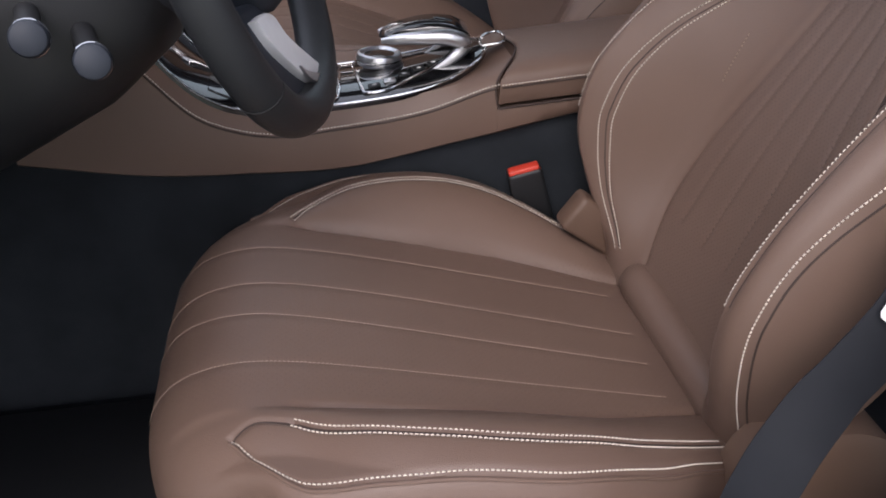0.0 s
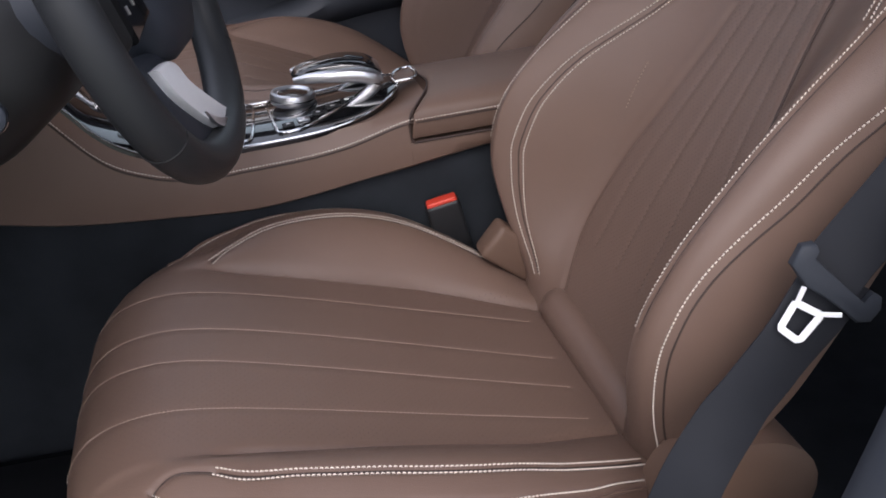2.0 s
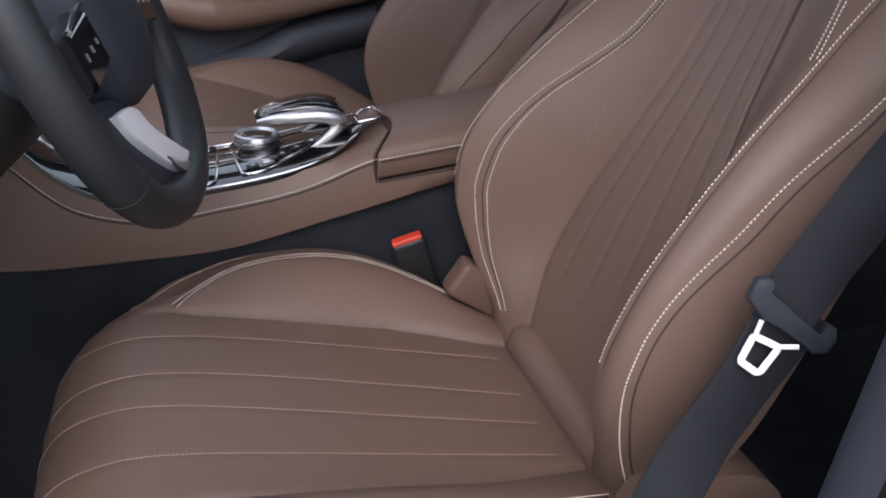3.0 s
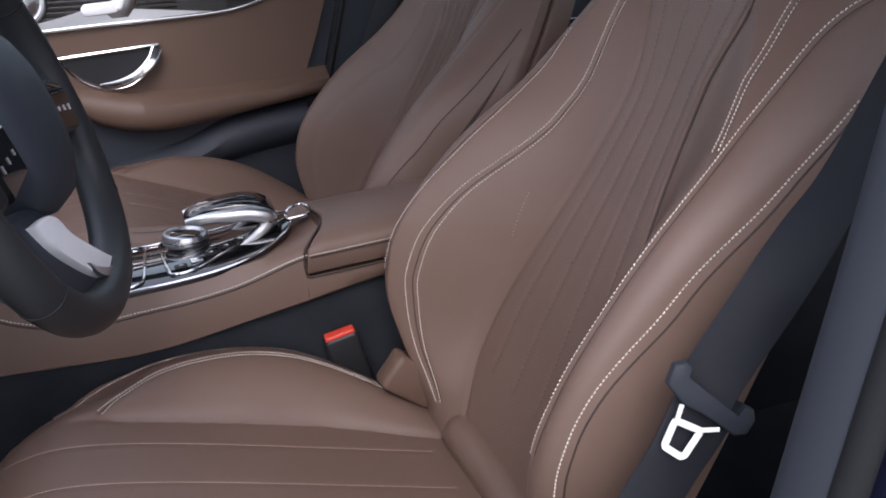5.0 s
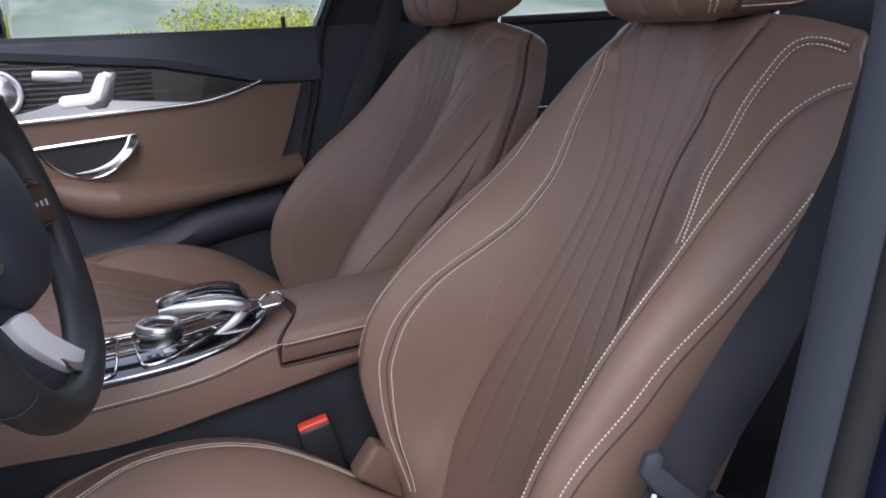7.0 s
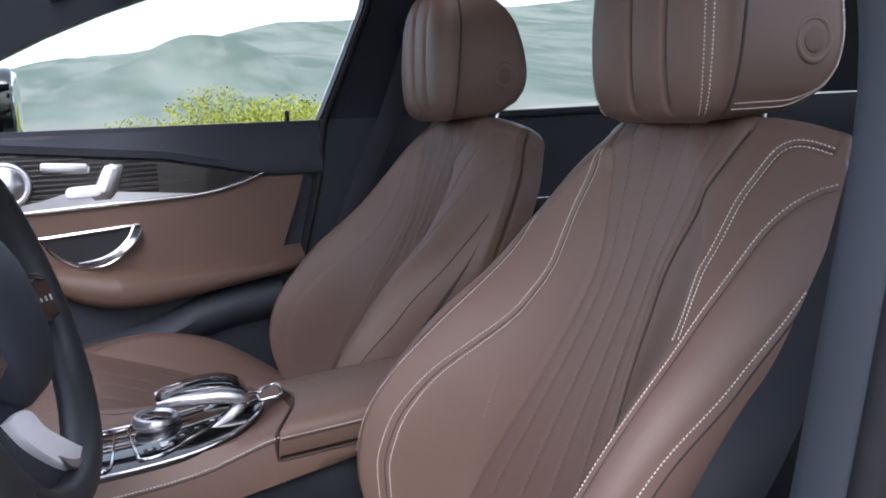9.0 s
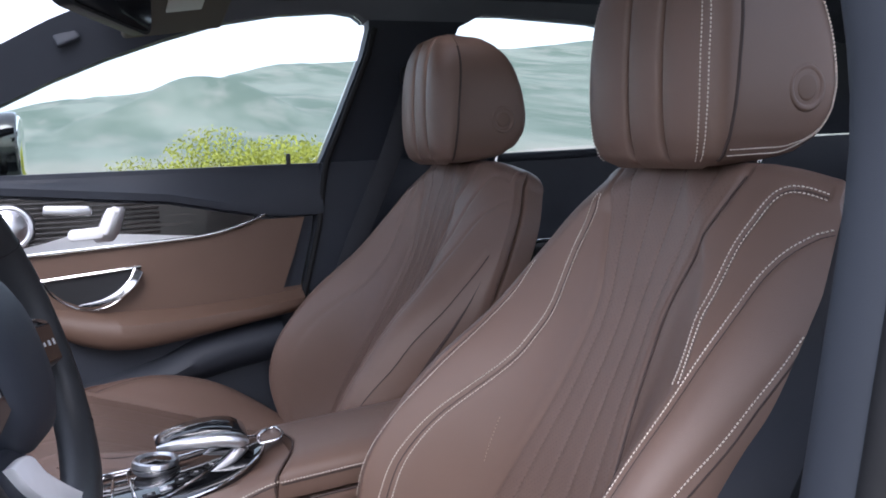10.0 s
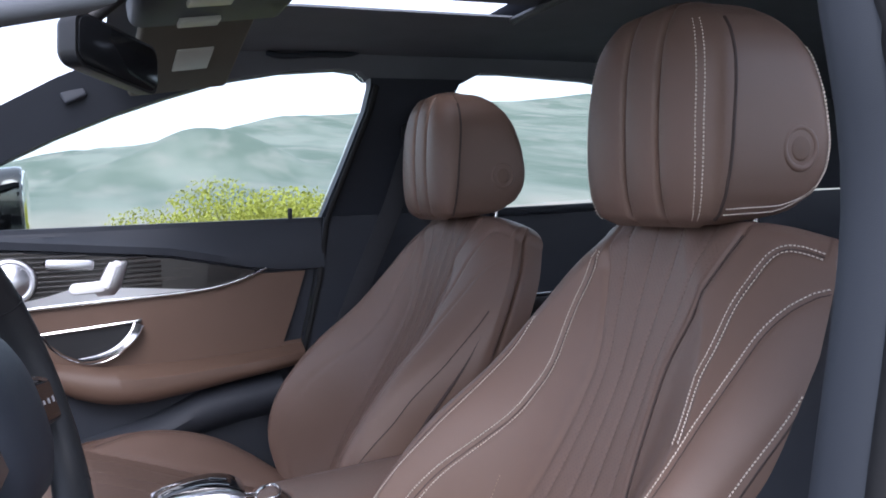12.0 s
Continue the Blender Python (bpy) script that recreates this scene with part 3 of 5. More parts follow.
def front_seat(label):
    seat = thing("front_seat", label, "car seat", (-0.05, 0, 0.22), "front seats")
    back = part("backrest", backrest_mesh(), leather, seat)
    cush = part("cushion", cushion_mesh(), leather_cush, seat)
    # perforated centre of the backrest, a hair proud of the shell
    ss = np.linspace(0.03, 0.69, 160)
    c = np.interp(ss, [k for k, _ in CENTRE], [v for _, v in CENTRE]) - 0.007
    Y = c[:, None] * np.linspace(-1, 1, 81)[None]
    S = np.repeat(ss[:, None], 81, 1)
    part("centre_panel", ngrid(back_point(Y, S, back_depth(Y, S) + 0.0012)), leather_back, back, "perforated leather with stitched pleats")
    for ln in (far_double, near_double):
        part("seam", tube(on_back(ln, 0.0003)[0], 0.0008, 6, BN), cord, back)
        for sh in (-0.0038, 0.0038):
            p, n = on_back(ln, 0.0006, sh)
            part("stitching", dashes(p, n), thread, back, "cream topstitching", "stuff")
    for ln, sg in ((near_edge, -1), (far_edge, 1)):
        part("seam", tube(on_back(ln, 0.0002)[0], 0.0007, 6, BN), cord, back)
        p, n = on_back(ln, 0, 0.0045 * -sg)
        part("stitching", dashes(p, n), thread, back, "cream topstitching", "stuff")
    p, n = on_back(tack_line)
    part("stitching", dashes(p, n, r=0.0006), thread_dull, back, "short pale stitched line", "stuff")
    part("seam", tube(on_back(both(centre_line)[1], 0.0008)[0], 0.0016, 6, BN), cord, back)
    for ln in quilt:
        p, n = on_back(ln, 0.0012)
        part("pleat_stitching", dashes(p, n, 0.0070, 0.0036, 0.0005, 0.0002), thread_dark, back, "dark pleat stitching", "stuff")
    for ln, sg in zip(both(side_line), (1, -1)):
        part("piping", tube(on_back(ln, 0.0001, 0.0048 * sg)[0], 0.0011, 8, BN), cord, back)
        p, n = on_back(ln, 0, -0.0002 * sg)
        part("stitching", dashes(p, n), thread, back, "cream topstitching", "stuff")
    # dark tube down each side, its colour standing for shade beside the shell
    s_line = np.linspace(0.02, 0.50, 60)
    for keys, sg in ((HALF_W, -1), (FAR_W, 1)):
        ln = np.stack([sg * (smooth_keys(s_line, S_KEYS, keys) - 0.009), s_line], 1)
        part("shell_gap", sweep(on_back(ln)[0], circle(0.0034, 8), BN, np.clip(np.minimum(np.arange(60), np.arange(60)[::-1]) / 14, 0.05, 1)), cord, back, "dark tube for the shade between padding and rear shell")
    for ln in C_LINES:
        p, n = on_cush(ln, 0.0006)
        part("pleat_stitching", dashes(p, n, 0.0042, 0.0030, 0.0006, 0.0004), thread_dull, cush, "fine pale pleat stitching", "stuff")
    for ln in (C_DOUBLE, C_NEAR):
        part("seam", tube(on_cush(ln, 0.0004)[0], 0.0013, 6), cord, cush)
        for sh in (-0.0038, 0.0038):
            p, n = on_cush(ln, 0, sh)
            part("stitching", dashes(p, n), thread, cush, "cream topstitching", "stuff")
    for ln, sg in zip(both(C_OUTER), (1, -1)):
        part("piping", tube(on_cush(ln, 0.0006, -0.004 * sg)[0], 0.0020, 8), leather, cush)
        p, n = on_cush(ln, 0, 0.002 * sg)
        part("stitching", dashes(p, n), thread, cush, "cream topstitching", "stuff")
    for ln in both(C_NOSE)[1:]:
        part("seam", tube(on_cush(ln, 0.0002)[0], 0.0012, 6), cord, cush)
    # roll between cushion and backrest
    y = np.linspace(-0.20, 0.135, 24)
    line = np.stack([0.206 - 0.02 * y, y, 0.464 + 0.03 * y], 1)
    part("lumbar_roll", sweep(line, circle(0.029, 20), (0, 0, 1), np.sqrt(np.clip(1 - (np.abs(y + 0.0325) / 0.172) ** 12, 0.02, 1))), leather, seat)
    # headrest
    head = part("headrest", headrest_shell_mesh(), leather, seat)
    part("front_pad", headrest_pad_mesh(), leather, head, "padded face with two vertical pleats")
    for y0 in PLEATS:
        z = np.linspace(1.15, 1.362, 40)
        yy = pleat_y(y0, z)
        # black cord laid in the pleat to darken it like a shaded fold
        part("pleat_seam", tube(np.stack([head_pad(yy, z) + 0.0165, yy, z], 1), 0.0022, 6), black, head)
    for sg in (1, -1):
        z = np.linspace(1.128, 1.352, 60)
        w = smooth_keys(z, HZ, H_W)
        for k in (0.890, 0.830):
            p = np.stack([head_pad(sg * w * k, z) - 0.0030, sg * w * k, z], 1)
            part("stitching", dashes(p, np.repeat([[-0.6, 0.8 * sg, 0]], 60, 0)), thread, head, "cream topstitching", "stuff")
        s = smooth_keys(z, HZ, H_S)
        part("seam", tube(np.stack([s, sg * (w - 0.0012), z], 1), 0.0027, 8), cord, head)
        # stitched rear edge of the shell
        for dz in (0.0, 0.0065):
            pts, nrm = [], []
            for z, p in [(zz, 0.95 + 8 * dz) for zz in np.linspace(1.32, 1.165, 30)] + [(1.155, 1.02), (1.147, 1.12), (1.141, 1.22), (1.137, 1.32), (1.134, 1.42)]:
                z = z + dz * sstep((1.19 - z) / 0.03)
                w, s, r = (float(smooth_keys(np.array(z), HZ, k)) for k in (H_W, H_S, H_R))
                pts.append((s + 0.003 + (r - s - 0.003) * math.cos(p) ** 0.22, sg * (w - 0.003) * math.sin(p) ** 0.2, z))
                nrm.append((0.5, 0.85 * sg, 0))
            for f in np.linspace(0.60, 0.06, 12):
                z = 1.134 + dz - 0.002 * (0.6 - f)
                w, s, r = (float(smooth_keys(np.array(z), HZ, k)) for k in (H_W, H_S, H_R))
                pts.append((s + 0.003 + (r - s - 0.003) * f, sg * (w - 0.003), z))
                nrm.append((0, 0.9 * sg, -0.4))
            part("stitching", dashes(pts, nrm, lift=0.0012), thread, head, "cream topstitching", "stuff")
    ring = lathe([(0.0275, -0.006), (0.0275, 0.001), (0.0262, 0.0028), (0.0235, 0.0036), (0.0205, 0.0028), (0.0185, 0.0008), (0.0175, -0.003)], (0.584, -0.1235, 1.205), (0, -1, 0.0))
    button = part("button_ring", ring, leather, head, "round padded release ring")
    part("button", lathe([(0.0155, -0.004), (0.0155, 0.001), (0.0145, 0.0022), (0.012, 0.0026), (0.001, 0.0028)], (0.584, -0.1240, 1.205), (0, -1, 0)), vinyl, button)
    for y in (-0.07, 0.07):
        part("headrest_post", tube([(0.562, y, 1.04), (0.565, y, 1.09), (0.568, y, 1.15)], 0.0055, 14), chrome, seat, "chrome post")
        part("post_collar", lathe([(0.014, 0), (0.014, 0.004), (0.009, 0.007), (0.006, 0.007)], (0.560, y, 1.098), (0, 0, 1)), black, seat)
    # base under the cushion
    part("seat_base", box(-0.30, 0.26, -0.225, 0.225, 0.28, 0.42, 0.02), black, seat)
    for y in (-0.21, 0.21):
        part("seat_rail", box(-0.36, 0.30, y - 0.025, y + 0.025, 0.222, 0.285, 0.006), black, seat)
    part("side_cover", loft([[(x, yy, z) for x, z in [(0.30 + 0.085 * math.cos(a) - 0.05, 0.462 + 0.075 * math.sin(a)) for a in np.linspace(0, 2 * math.pi, 24, endpoint=False)]] for yy in (-0.22, -0.275)] + [[(0.25 + 0.07 * math.cos(a), -0.283, 0.462 + 0.06 * math.sin(a)) for a in np.linspace(0, 2 * math.pi, 24, endpoint=False)]]), vinyl, seat, "rounded recliner cover")
    part("hinge_cover", oriented(box(-0.045, 0.045, -0.02, 0.02, -0.028, 0.028, 0.008), pose(0.165, 0.205, 0.515, 0, 38, 0)), vinyl, seat)
    return seat


driver_seat = front_seat("brown leather car seat with cream stitching beside the open door")
passenger_seat = copy_thing(driver_seat, Matrix.Translation((-0.025, 0.75, 0.22)))
passenger_seat["label"] = "brown leather car seat with pleated centre beside the closed far door"
for child in passenger_seat.children:
    if child.name.startswith("backrest"):
        deep = part("deep_shell", backrest_mesh(0.108, 0.046), leather, None)
        child.data = deep.data
        bpy.data.objects.remove(deep)
    if child.name.startswith("cushion"):
        child.matrix_basis = pose(-0.025, 0, 0.095, 0, 6, 0)
    if child.name.startswith("headrest") and child.data.vertices[0].co.z > 1.11 and "post" not in child.name:
        child.matrix_basis = pose(-0.022, 0, 0) @ Matrix.Translation((0.55, 0, 1.12)) @ Matrix.Diagonal((0.95, 0.95, 0.96, 1)) @ Matrix.Translation((-0.55, 0, -1.12))
for child in driver_seat.children_recursive:
    if child.name.startswith("shell_gap"):
        bpy.data.objects.remove(child)
for child in passenger_seat.children_recursive:
    if child.name.split(".")[0] == "stitching" or child.parent.name.startswith("backrest") and child.name.startswith("seam") or child.parent.name.startswith("cushion") and "stitching" in child.name:
        bpy.data.objects.remove(child)


# ---- floor, tunnel and console ----
solid("floor", box(-1.3, 2.35, -0.42, 1.13, 0.17, 0.222, 0.004), carpet, "black carpeted car floor", "floor", "structure")
tunnel = solid("tunnel", box(-0.95, 1.2, 0.305, 0.465, 0.18, 0.665, 0.02), carpet, "black carpeted centre tunnel below the console", "tunnel", "structure")
mat_line = [(-0.98, -0.20), (-0.46, -0.20), (-0.43, -0.16), (-0.43, 0.24), (-0.47, 0.28), (-0.98, 0.28)]
solid("floor_mat", slab([(x, y) for x, y in mat_line], (0, 0, 0.223), (1, 0, 0), (0, 1, 0), (0, 0, 1), 0.012), black, "black velour driver floor mat", "floor mat")

STITCH_X = [-0.60, -0.50, -0.45, -0.417, -0.368, -0.31, -0.27, -0.177, -0.05, 0.036, 0.164, 0.50]
STITCH_Z = [0.95, 0.84, 0.79, 0.748, 0.690, 0.660, 0.651, 0.654, 0.669, 0.694, 0.704, 0.712]
LOW_X = [-0.75, -0.589, -0.427, -0.30, -0.18, -0.02, 0.142, 0.5]
LOW_Z = [0.665, 0.632, 0.602, 0.594, 0.591, 0.615, 0.644, 0.69]
PANEL_X = [-0.60, -0.50, -0.45, -0.405, -0.37, -0.33, -0.29, -0.17, -0.08, 0.0, 0.05]
PANEL_Z = [1.0, 0.89, 0.83, 0.765, 0.722, 0.693, 0.681, 0.681, 0.689, 0.703, 0.717]
YC = 0.385

console = thing("centre_console", "brown leather centre console with piano black panel", "console", (0, YC, 0.6))


def notch(a):
    """How far the lid's front edge sweeps back towards the middle, at a from the console's centre line."""
    return 0.042 * max(0.0, 1 - (a / 0.1) ** 2)


rings = []
for x in np.concatenate([np.linspace(-0.60, 0.042, 70), np.linspace(0.0425, 0.52, 30)]):
    zs, zl = float(smooth_keys(np.array(x), STITCH_X, STITCH_Z)), float(smooth_keys(np.array(x), LOW_X, LOW_Z))
    zp = float(smooth_keys(np.array(x), PANEL_X, PANEL_Z)) - 0.002
    half = [(0.092, zl), (0.098, zl + 0.004), (0.1015, zs - 0.004), (0.100, zs), (0.094, zs + 0.008), (0.084, zp), (0.045, zp + 0.006 * float(sstep((x + 0.02) / 0.07)))]
    if x > 0.0422:
        zt = 0.664 + (x - 0.05) * 0.055
        half = [(0.092, zl), (0.098, zl + 0.004), (0.1015, zt - 0.004), (0.100, zt), (0.094, zt), (0.084, zt), (0.045, zt)]
    k = float(sstep((x + 0.03) / 0.065))
    rings.append([(x + k * notch(a), YC - a, z) for a, z in half] + [(x + k * notch(a), YC + a, z) for a, z in half[::-1]])
body = part("console_body", loft(rings), leather, console)
x = np.linspace(-0.58, 0.045, 120)
p = np.stack([x, np.full(120, YC - 0.1012), smooth_keys(x, STITCH_X, STITCH_Z) + 0.003], 1)
part("stitching", dashes(p, np.repeat([[0, -0.8, 0.6]], 120, 0)), thread, body, "cream topstitching", "stuff")
p[:, 2] -= 0.004
p[:, 1] -= 0.0005
part("seam", tube(p, 0.0013, 6), cord, body)
# hinged lid of the rear box
rings2 = []
lid_sec = [(-0.099, 0.0), (-0.1015, 0.003), (-0.1025, 0.026), (-0.100, 0.036), (-0.09, 0.044), (-0.06, 0.051), (0, 0.054), (0.06, 0.051), (0.09, 0.044), (0.100, 0.036), (0.1025, 0.026), (0.1015, 0.003), (0.099, 0.0)]
for x, k in [(0.044, 0.80), (0.0445, 0.93), (0.047, 0.98), (0.053, 1.0)] + [(xx, 1.0) for xx in np.linspace(0.07, 0.52, 24)]:
    z0 = 0.667 + (x - 0.05) * 0.055
    g = 1 - float(sstep((x - 0.05) / 0.2))
    rings2.append([(x + g * notch(a) + (0.005 * b / 0.054 if x < 0.06 else 0), YC + a * (0.98 + 0.02 * k), z0 + 0.003 + (b * 1.06) * k) for a, b in lid_sec])
lid = part("armrest_lid", loft(rings2), leather, console, "padded brown leather armrest lid")
x = np.linspace(0.050, 0.5, 60)
p = np.stack([x, np.full(60, YC - 0.1035), 0.6985 + (x - 0.05) * 0.06], 1)
part("stitching", dashes(p, np.repeat([[0, -1, 0.2]], 60, 0)), thread, lid, "cream topstitching", "stuff")
p[:, 2] -= 0.004
part("seam", tube(p, 0.0012, 6), cord, lid)
gap = [(0.50, YC - 0.1005, 0.6885), (0.20, YC - 0.1020, 0.6735), (0.06, YC - 0.1026, 0.6660), (0.0455, YC - 0.1026, 0.6665), (0.0415, YC - 0.1022, 0.680), (0.0425, YC - 0.100, 0.703)]
gap += [(0.045 + notch(a), YC + a, z) for a, z in ((-0.088, 0.715), (-0.06, 0.7215), (-0.03, 0.7225), (0.0, 0.723), (0.05, 0.7225))]
part("lid_gap", tube(spline(gap, 110), 0.0018, 6), cord, lid)
# lid latch
o = np.array((0.055, YC + 0.006, 0.7265))
ax, ay, az = np.array((0.99, 0, 0.12)), np.array((0, 1.0, 0)), np.array((-0.12, 0, 0.99))
outline = [(0.95 * p, 0.95 * q) for p, q in ((-0.017, -0.026), (0.010, -0.027), (0.018, -0.018), (0.022, 0.004), (0.018, 0.028), (0.006, 0.031), (-0.006, 0.022), (-0.017, 0.002))]
latch = part("latch", slab([(0.9 * a, 0.9 * b) for a, b in outline], o, ax, ay, az, 0.005), leather, console, "lid latch in a chrome loop")
part("chrome_loop", tube(spline([tuple(o + a * ax + b * ay + 0.005 * az) for a, b in outline + outline[:1]], 60), 0.0021, 8, az), chrome, latch)

# piano black panel
def crown(y):
    """How far the panel's middle stands above its edges."""
    return 0.010 * (1 - ((y - YC) / 0.086) ** 2)


xs = np.linspace(-0.58, 0.046, 110)
hw = 0.086 * np.sqrt(np.clip(1 - np.clip((xs + 0.10) / 0.1465, 0, 1) ** 2.4, 0, 1)) + 0.0004
zz = smooth_keys(xs, PANEL_X, PANEL_Z)
v = np.linspace(-1, 1, 25)
P = np.stack([np.repeat(xs[:, None], 25, 1), YC + hw[:, None] * v, zz[:, None] + 0.003 - 0.003 * np.abs(v) ** 6 + crown(YC + hw[:, None] * v)], -1)
Q = P[:, ::-1].copy()
Q[..., 2] -= 0.006
panel = part("gloss_panel", ngrid(np.concatenate([P, Q], 1), close_v=True), piano, console, "glossy piano black trim")
for sg in (-1, 1):
    part("chrome_strip", tube(np.stack([xs, YC + sg * (hw + 0.001), zz + 0.0030 + crown(YC + hw)], 1), 0.0017, 8), chrome, panel)


def zp(x, y=YC):
    return float(smooth_keys(np.array(x), PANEL_X, PANEL_Z)) + 0.004 + crown(y)


def on_panel(pts, n=60, lift=0.0, close=False):
    c = spline([(a, b, 0) for a, b in (pts + pts[:1] if close else pts)], n)
    c[:, 2] = [zp(a, b) + lift for a, b in c[:, :2]]
    return c


# controller field, bordered in chrome
part("chrome_border", tube(on_panel([(-0.12, 0.468), (-0.140, 0.462), (-0.146, 0.42), (-0.140, 0.33), (-0.130, 0.314), (-0.10, 0.318), (-0.05, 0.346), (-0.022, 0.370), (0.0, 0.395)], 80), 0.0021, 8), chrome, panel)
part("chrome_border", tube(on_panel([(-0.20, 0.466), (-0.172, 0.461), (-0.167, 0.42), (-0.172, 0.33), (-0.182, 0.309), (-0.21, 0.306)], 60), 0.0020, 8), chrome, panel)
gx, gy = np.meshgrid(np.linspace(-0.345, -0.195, 24), np.linspace(YC - 0.062, YC + 0.062, 16), indexing="ij")
top = np.stack([gx, gy, smooth_keys(gx, PANEL_X, PANEL_Z) + crown(gy) + 0.0048], -1)
low = top[:, ::-1] - np.array((0, 0, 0.004))
part("cup_holder_shutter", ngrid(np.concatenate([top, low], 1), close_v=True), piano, panel)
for i in range(5):
    x0, y0 = -0.122 + 0.022 * i, 0.331 + 0.0085 * i
    k = part("function_key", oriented(box(-0.0085, 0.0085, -0.0055, 0.0055, 0, 0.003, 0.001), pose(x0, y0, zp(x0, y0) - 0.001, 7, -3, 8)), silver if i == 1 else black, panel)
    part("key_mark", box(x0 - 0.003, x0 + 0.003, y0 - 0.0012, y0 + 0.0012, zp(x0, y0) + 0.0018, zp(x0, y0) + 0.0030, 0.0002), silver, k)
knob = part("rotary_knob", lathe([(0.030, 0), (0.0325, 0.003), (0.0335, 0.008), (0.0330, 0.013), (0.0315, 0.017), (0.028, 0.0185), (0.0255, 0.0175), (0.0235, 0.0145), (0.001, 0.0135)], (-0.108, 0.415, zp(-0.105, 0.415)), (0.05, 0, 1), 48), silver, panel, "brushed silver rotary knob")
part("knob_cap", lathe([(0.0225, 0), (0.0225, 0.002), (0.001, 0.003)], (-0.107, 0.415, zp(-0.105, 0.415) + 0.0135), (0.05, 0, 1)), piano, knob)
part("knob_ring", lathe([(0.0333, 0), (0.0339, 0.001), (0.0333, 0.002)], (-0.1075, 0.415, zp(-0.105, 0.415) + 0.0075), (0.05, 0, 1), 48), piano, knob)
# palm rest that arches over the controller
line = spline([(-0.106, 0.392, 0.744), (-0.080, 0.392, 0.753), (-0.040, 0.390, 0.758), (-0.005, 0.388, 0.754), (0.022, 0.386, 0.738)], 40)
t = np.linspace(0, 1, 40)
width = 0.5 + 0.5 * np.sin(np.clip(t * 1.25 + 0.25, 0, 1.57))
width *= np.where(t > 0.9, np.sqrt(np.clip(1 - ((t - 0.9) / 0.1) ** 2, 0.08, 1)), 1) * np.where(t < 0.08, np.sqrt(np.clip(1 - ((0.08 - t) / 0.08) ** 2, 0.15, 1)), 1)
palm = part("palm_rest", sweep(line, [(a, b) for a, b in rounded(0.070, 0.020, 0.009)], (0, 0, 1), width), piano, console, "gloss black touch controller arching over the knob")
for sg in (-1, 1):
    arc = spline([(-0.106, 0.392 + sg * 0.024, 0.746), (-0.06, 0.392 + sg * 0.036, 0.750), (-0.015, 0.39 + sg * 0.038, 0.749), (0.008, 0.388 + sg * 0.035, 0.740), (0.004, 0.389 + sg * 0.036, 0.729), (-0.012, 0.389 + sg * 0.038, 0.717), (-0.040, 0.389 + sg * 0.040, 0.703)], 60)
    part("silver_arch", sweep(arc, circle(0.0085, 14, 1.15), (0, 0, 1), np.interp(np.linspace(0, 1, 60), [0, 0.1, 0.4, 0.62, 0.8, 1], [0.35, 0.75, 1.05, 1.25, 0.85, 0.12])), silver, palm, "polished silver arch")
part("touch_key", slab(rounded(0.03, 0.014, 0.004), (-0.015, 0.387, 0.7655), (0.98, 0, -0.2), (0, 1, 0), (0.2, 0, 0.98), 0.002), piano, palm)

# belt buckle
buckle = thing("belt_buckle", "black seat belt buckle with a red release button", "buckle", (0.087, 0.275, 0.46))
M = pose(0.088, 0.275, 0.540, 6, -14, -6)
part("buckle_body", oriented(box(-0.0255, 0.0255, -0.0125, 0.0125, -0.06, 0.036, 0.006), M), black, buckle)
part("release_button", oriented(box(-0.0225, 0.0225, -0.0095, 0.0075, 0.028, 0.041, 0.003), M), red, buckle, "red release button")
part("buckle_stalk", oriented(box(-0.012, 0.012, -0.004, 0.004, -0.22, -0.03, 0.002), M), black, buckle)
other = copy_thing(buckle, Matrix.Translation((0.087, 0.50, 0.46)))


# ---- steering wheel ----
WHEEL_R, WHEEL_TILT, WC = 0.188, radians(16.5), np.array((-0.253, 0.004, 0.972))
WY = np.array((math.sin(radians(7.8)), math.cos(radians(7.8)), 0))
WA = np.array((math.cos(radians(7.8)) * math.cos(WHEEL_TILT), -math.sin(radians(7.8)) * math.cos(WHEEL_TILT), math.sin(WHEEL_TILT)))
WB = np.cross(WA, WY)


def wheel_at(r, deg, lift=0.0):
    a = radians(deg)
    return WC + r * (math.cos(a) * WB + math.sin(a) * WY) + lift * WA


wheel = thing("steering_wheel", "black leather steering wheel with a silver lower spoke", "steering wheel", tuple(WC))
rim = []
for d in np.linspace(0, 360, 120, endpoint=False):
    flat = 1 - 0.055 * math.exp(-(((d - 180) / 32) ** 2))
    c = wheel_at(WHEEL_R * flat, d)
    out = (c - WC) / np.linalg.norm(c - WC)
    k = 0.0175 + 0.002 * math.exp(-(((d - 180) / 50) ** 2))
    rim.append([c + k * (math.cos(a) * out + 1.12 * math.sin(a) * WA) for a in np.linspace(0, 2 * math.pi, 18, endpoint=False)])
rim = np.array(rim)
rim_ob = part("rim", ngrid(rim, True, True), wheel_leather, wheel)
for d in (60, 128, 232, 300):
    c = wheel_at(WHEEL_R, d)
    out = (c - WC) / np.linalg.norm(c - WC)
    ring = np.array([c + 0.0179 * (math.cos(a) * out + 1.12 * math.sin(a) * WA) for a in np.linspace(0, 2 * math.pi, 19)])
    part("grip_seam", tube(ring, 0.0009, 6), rubber, rim_ob)
hub = []
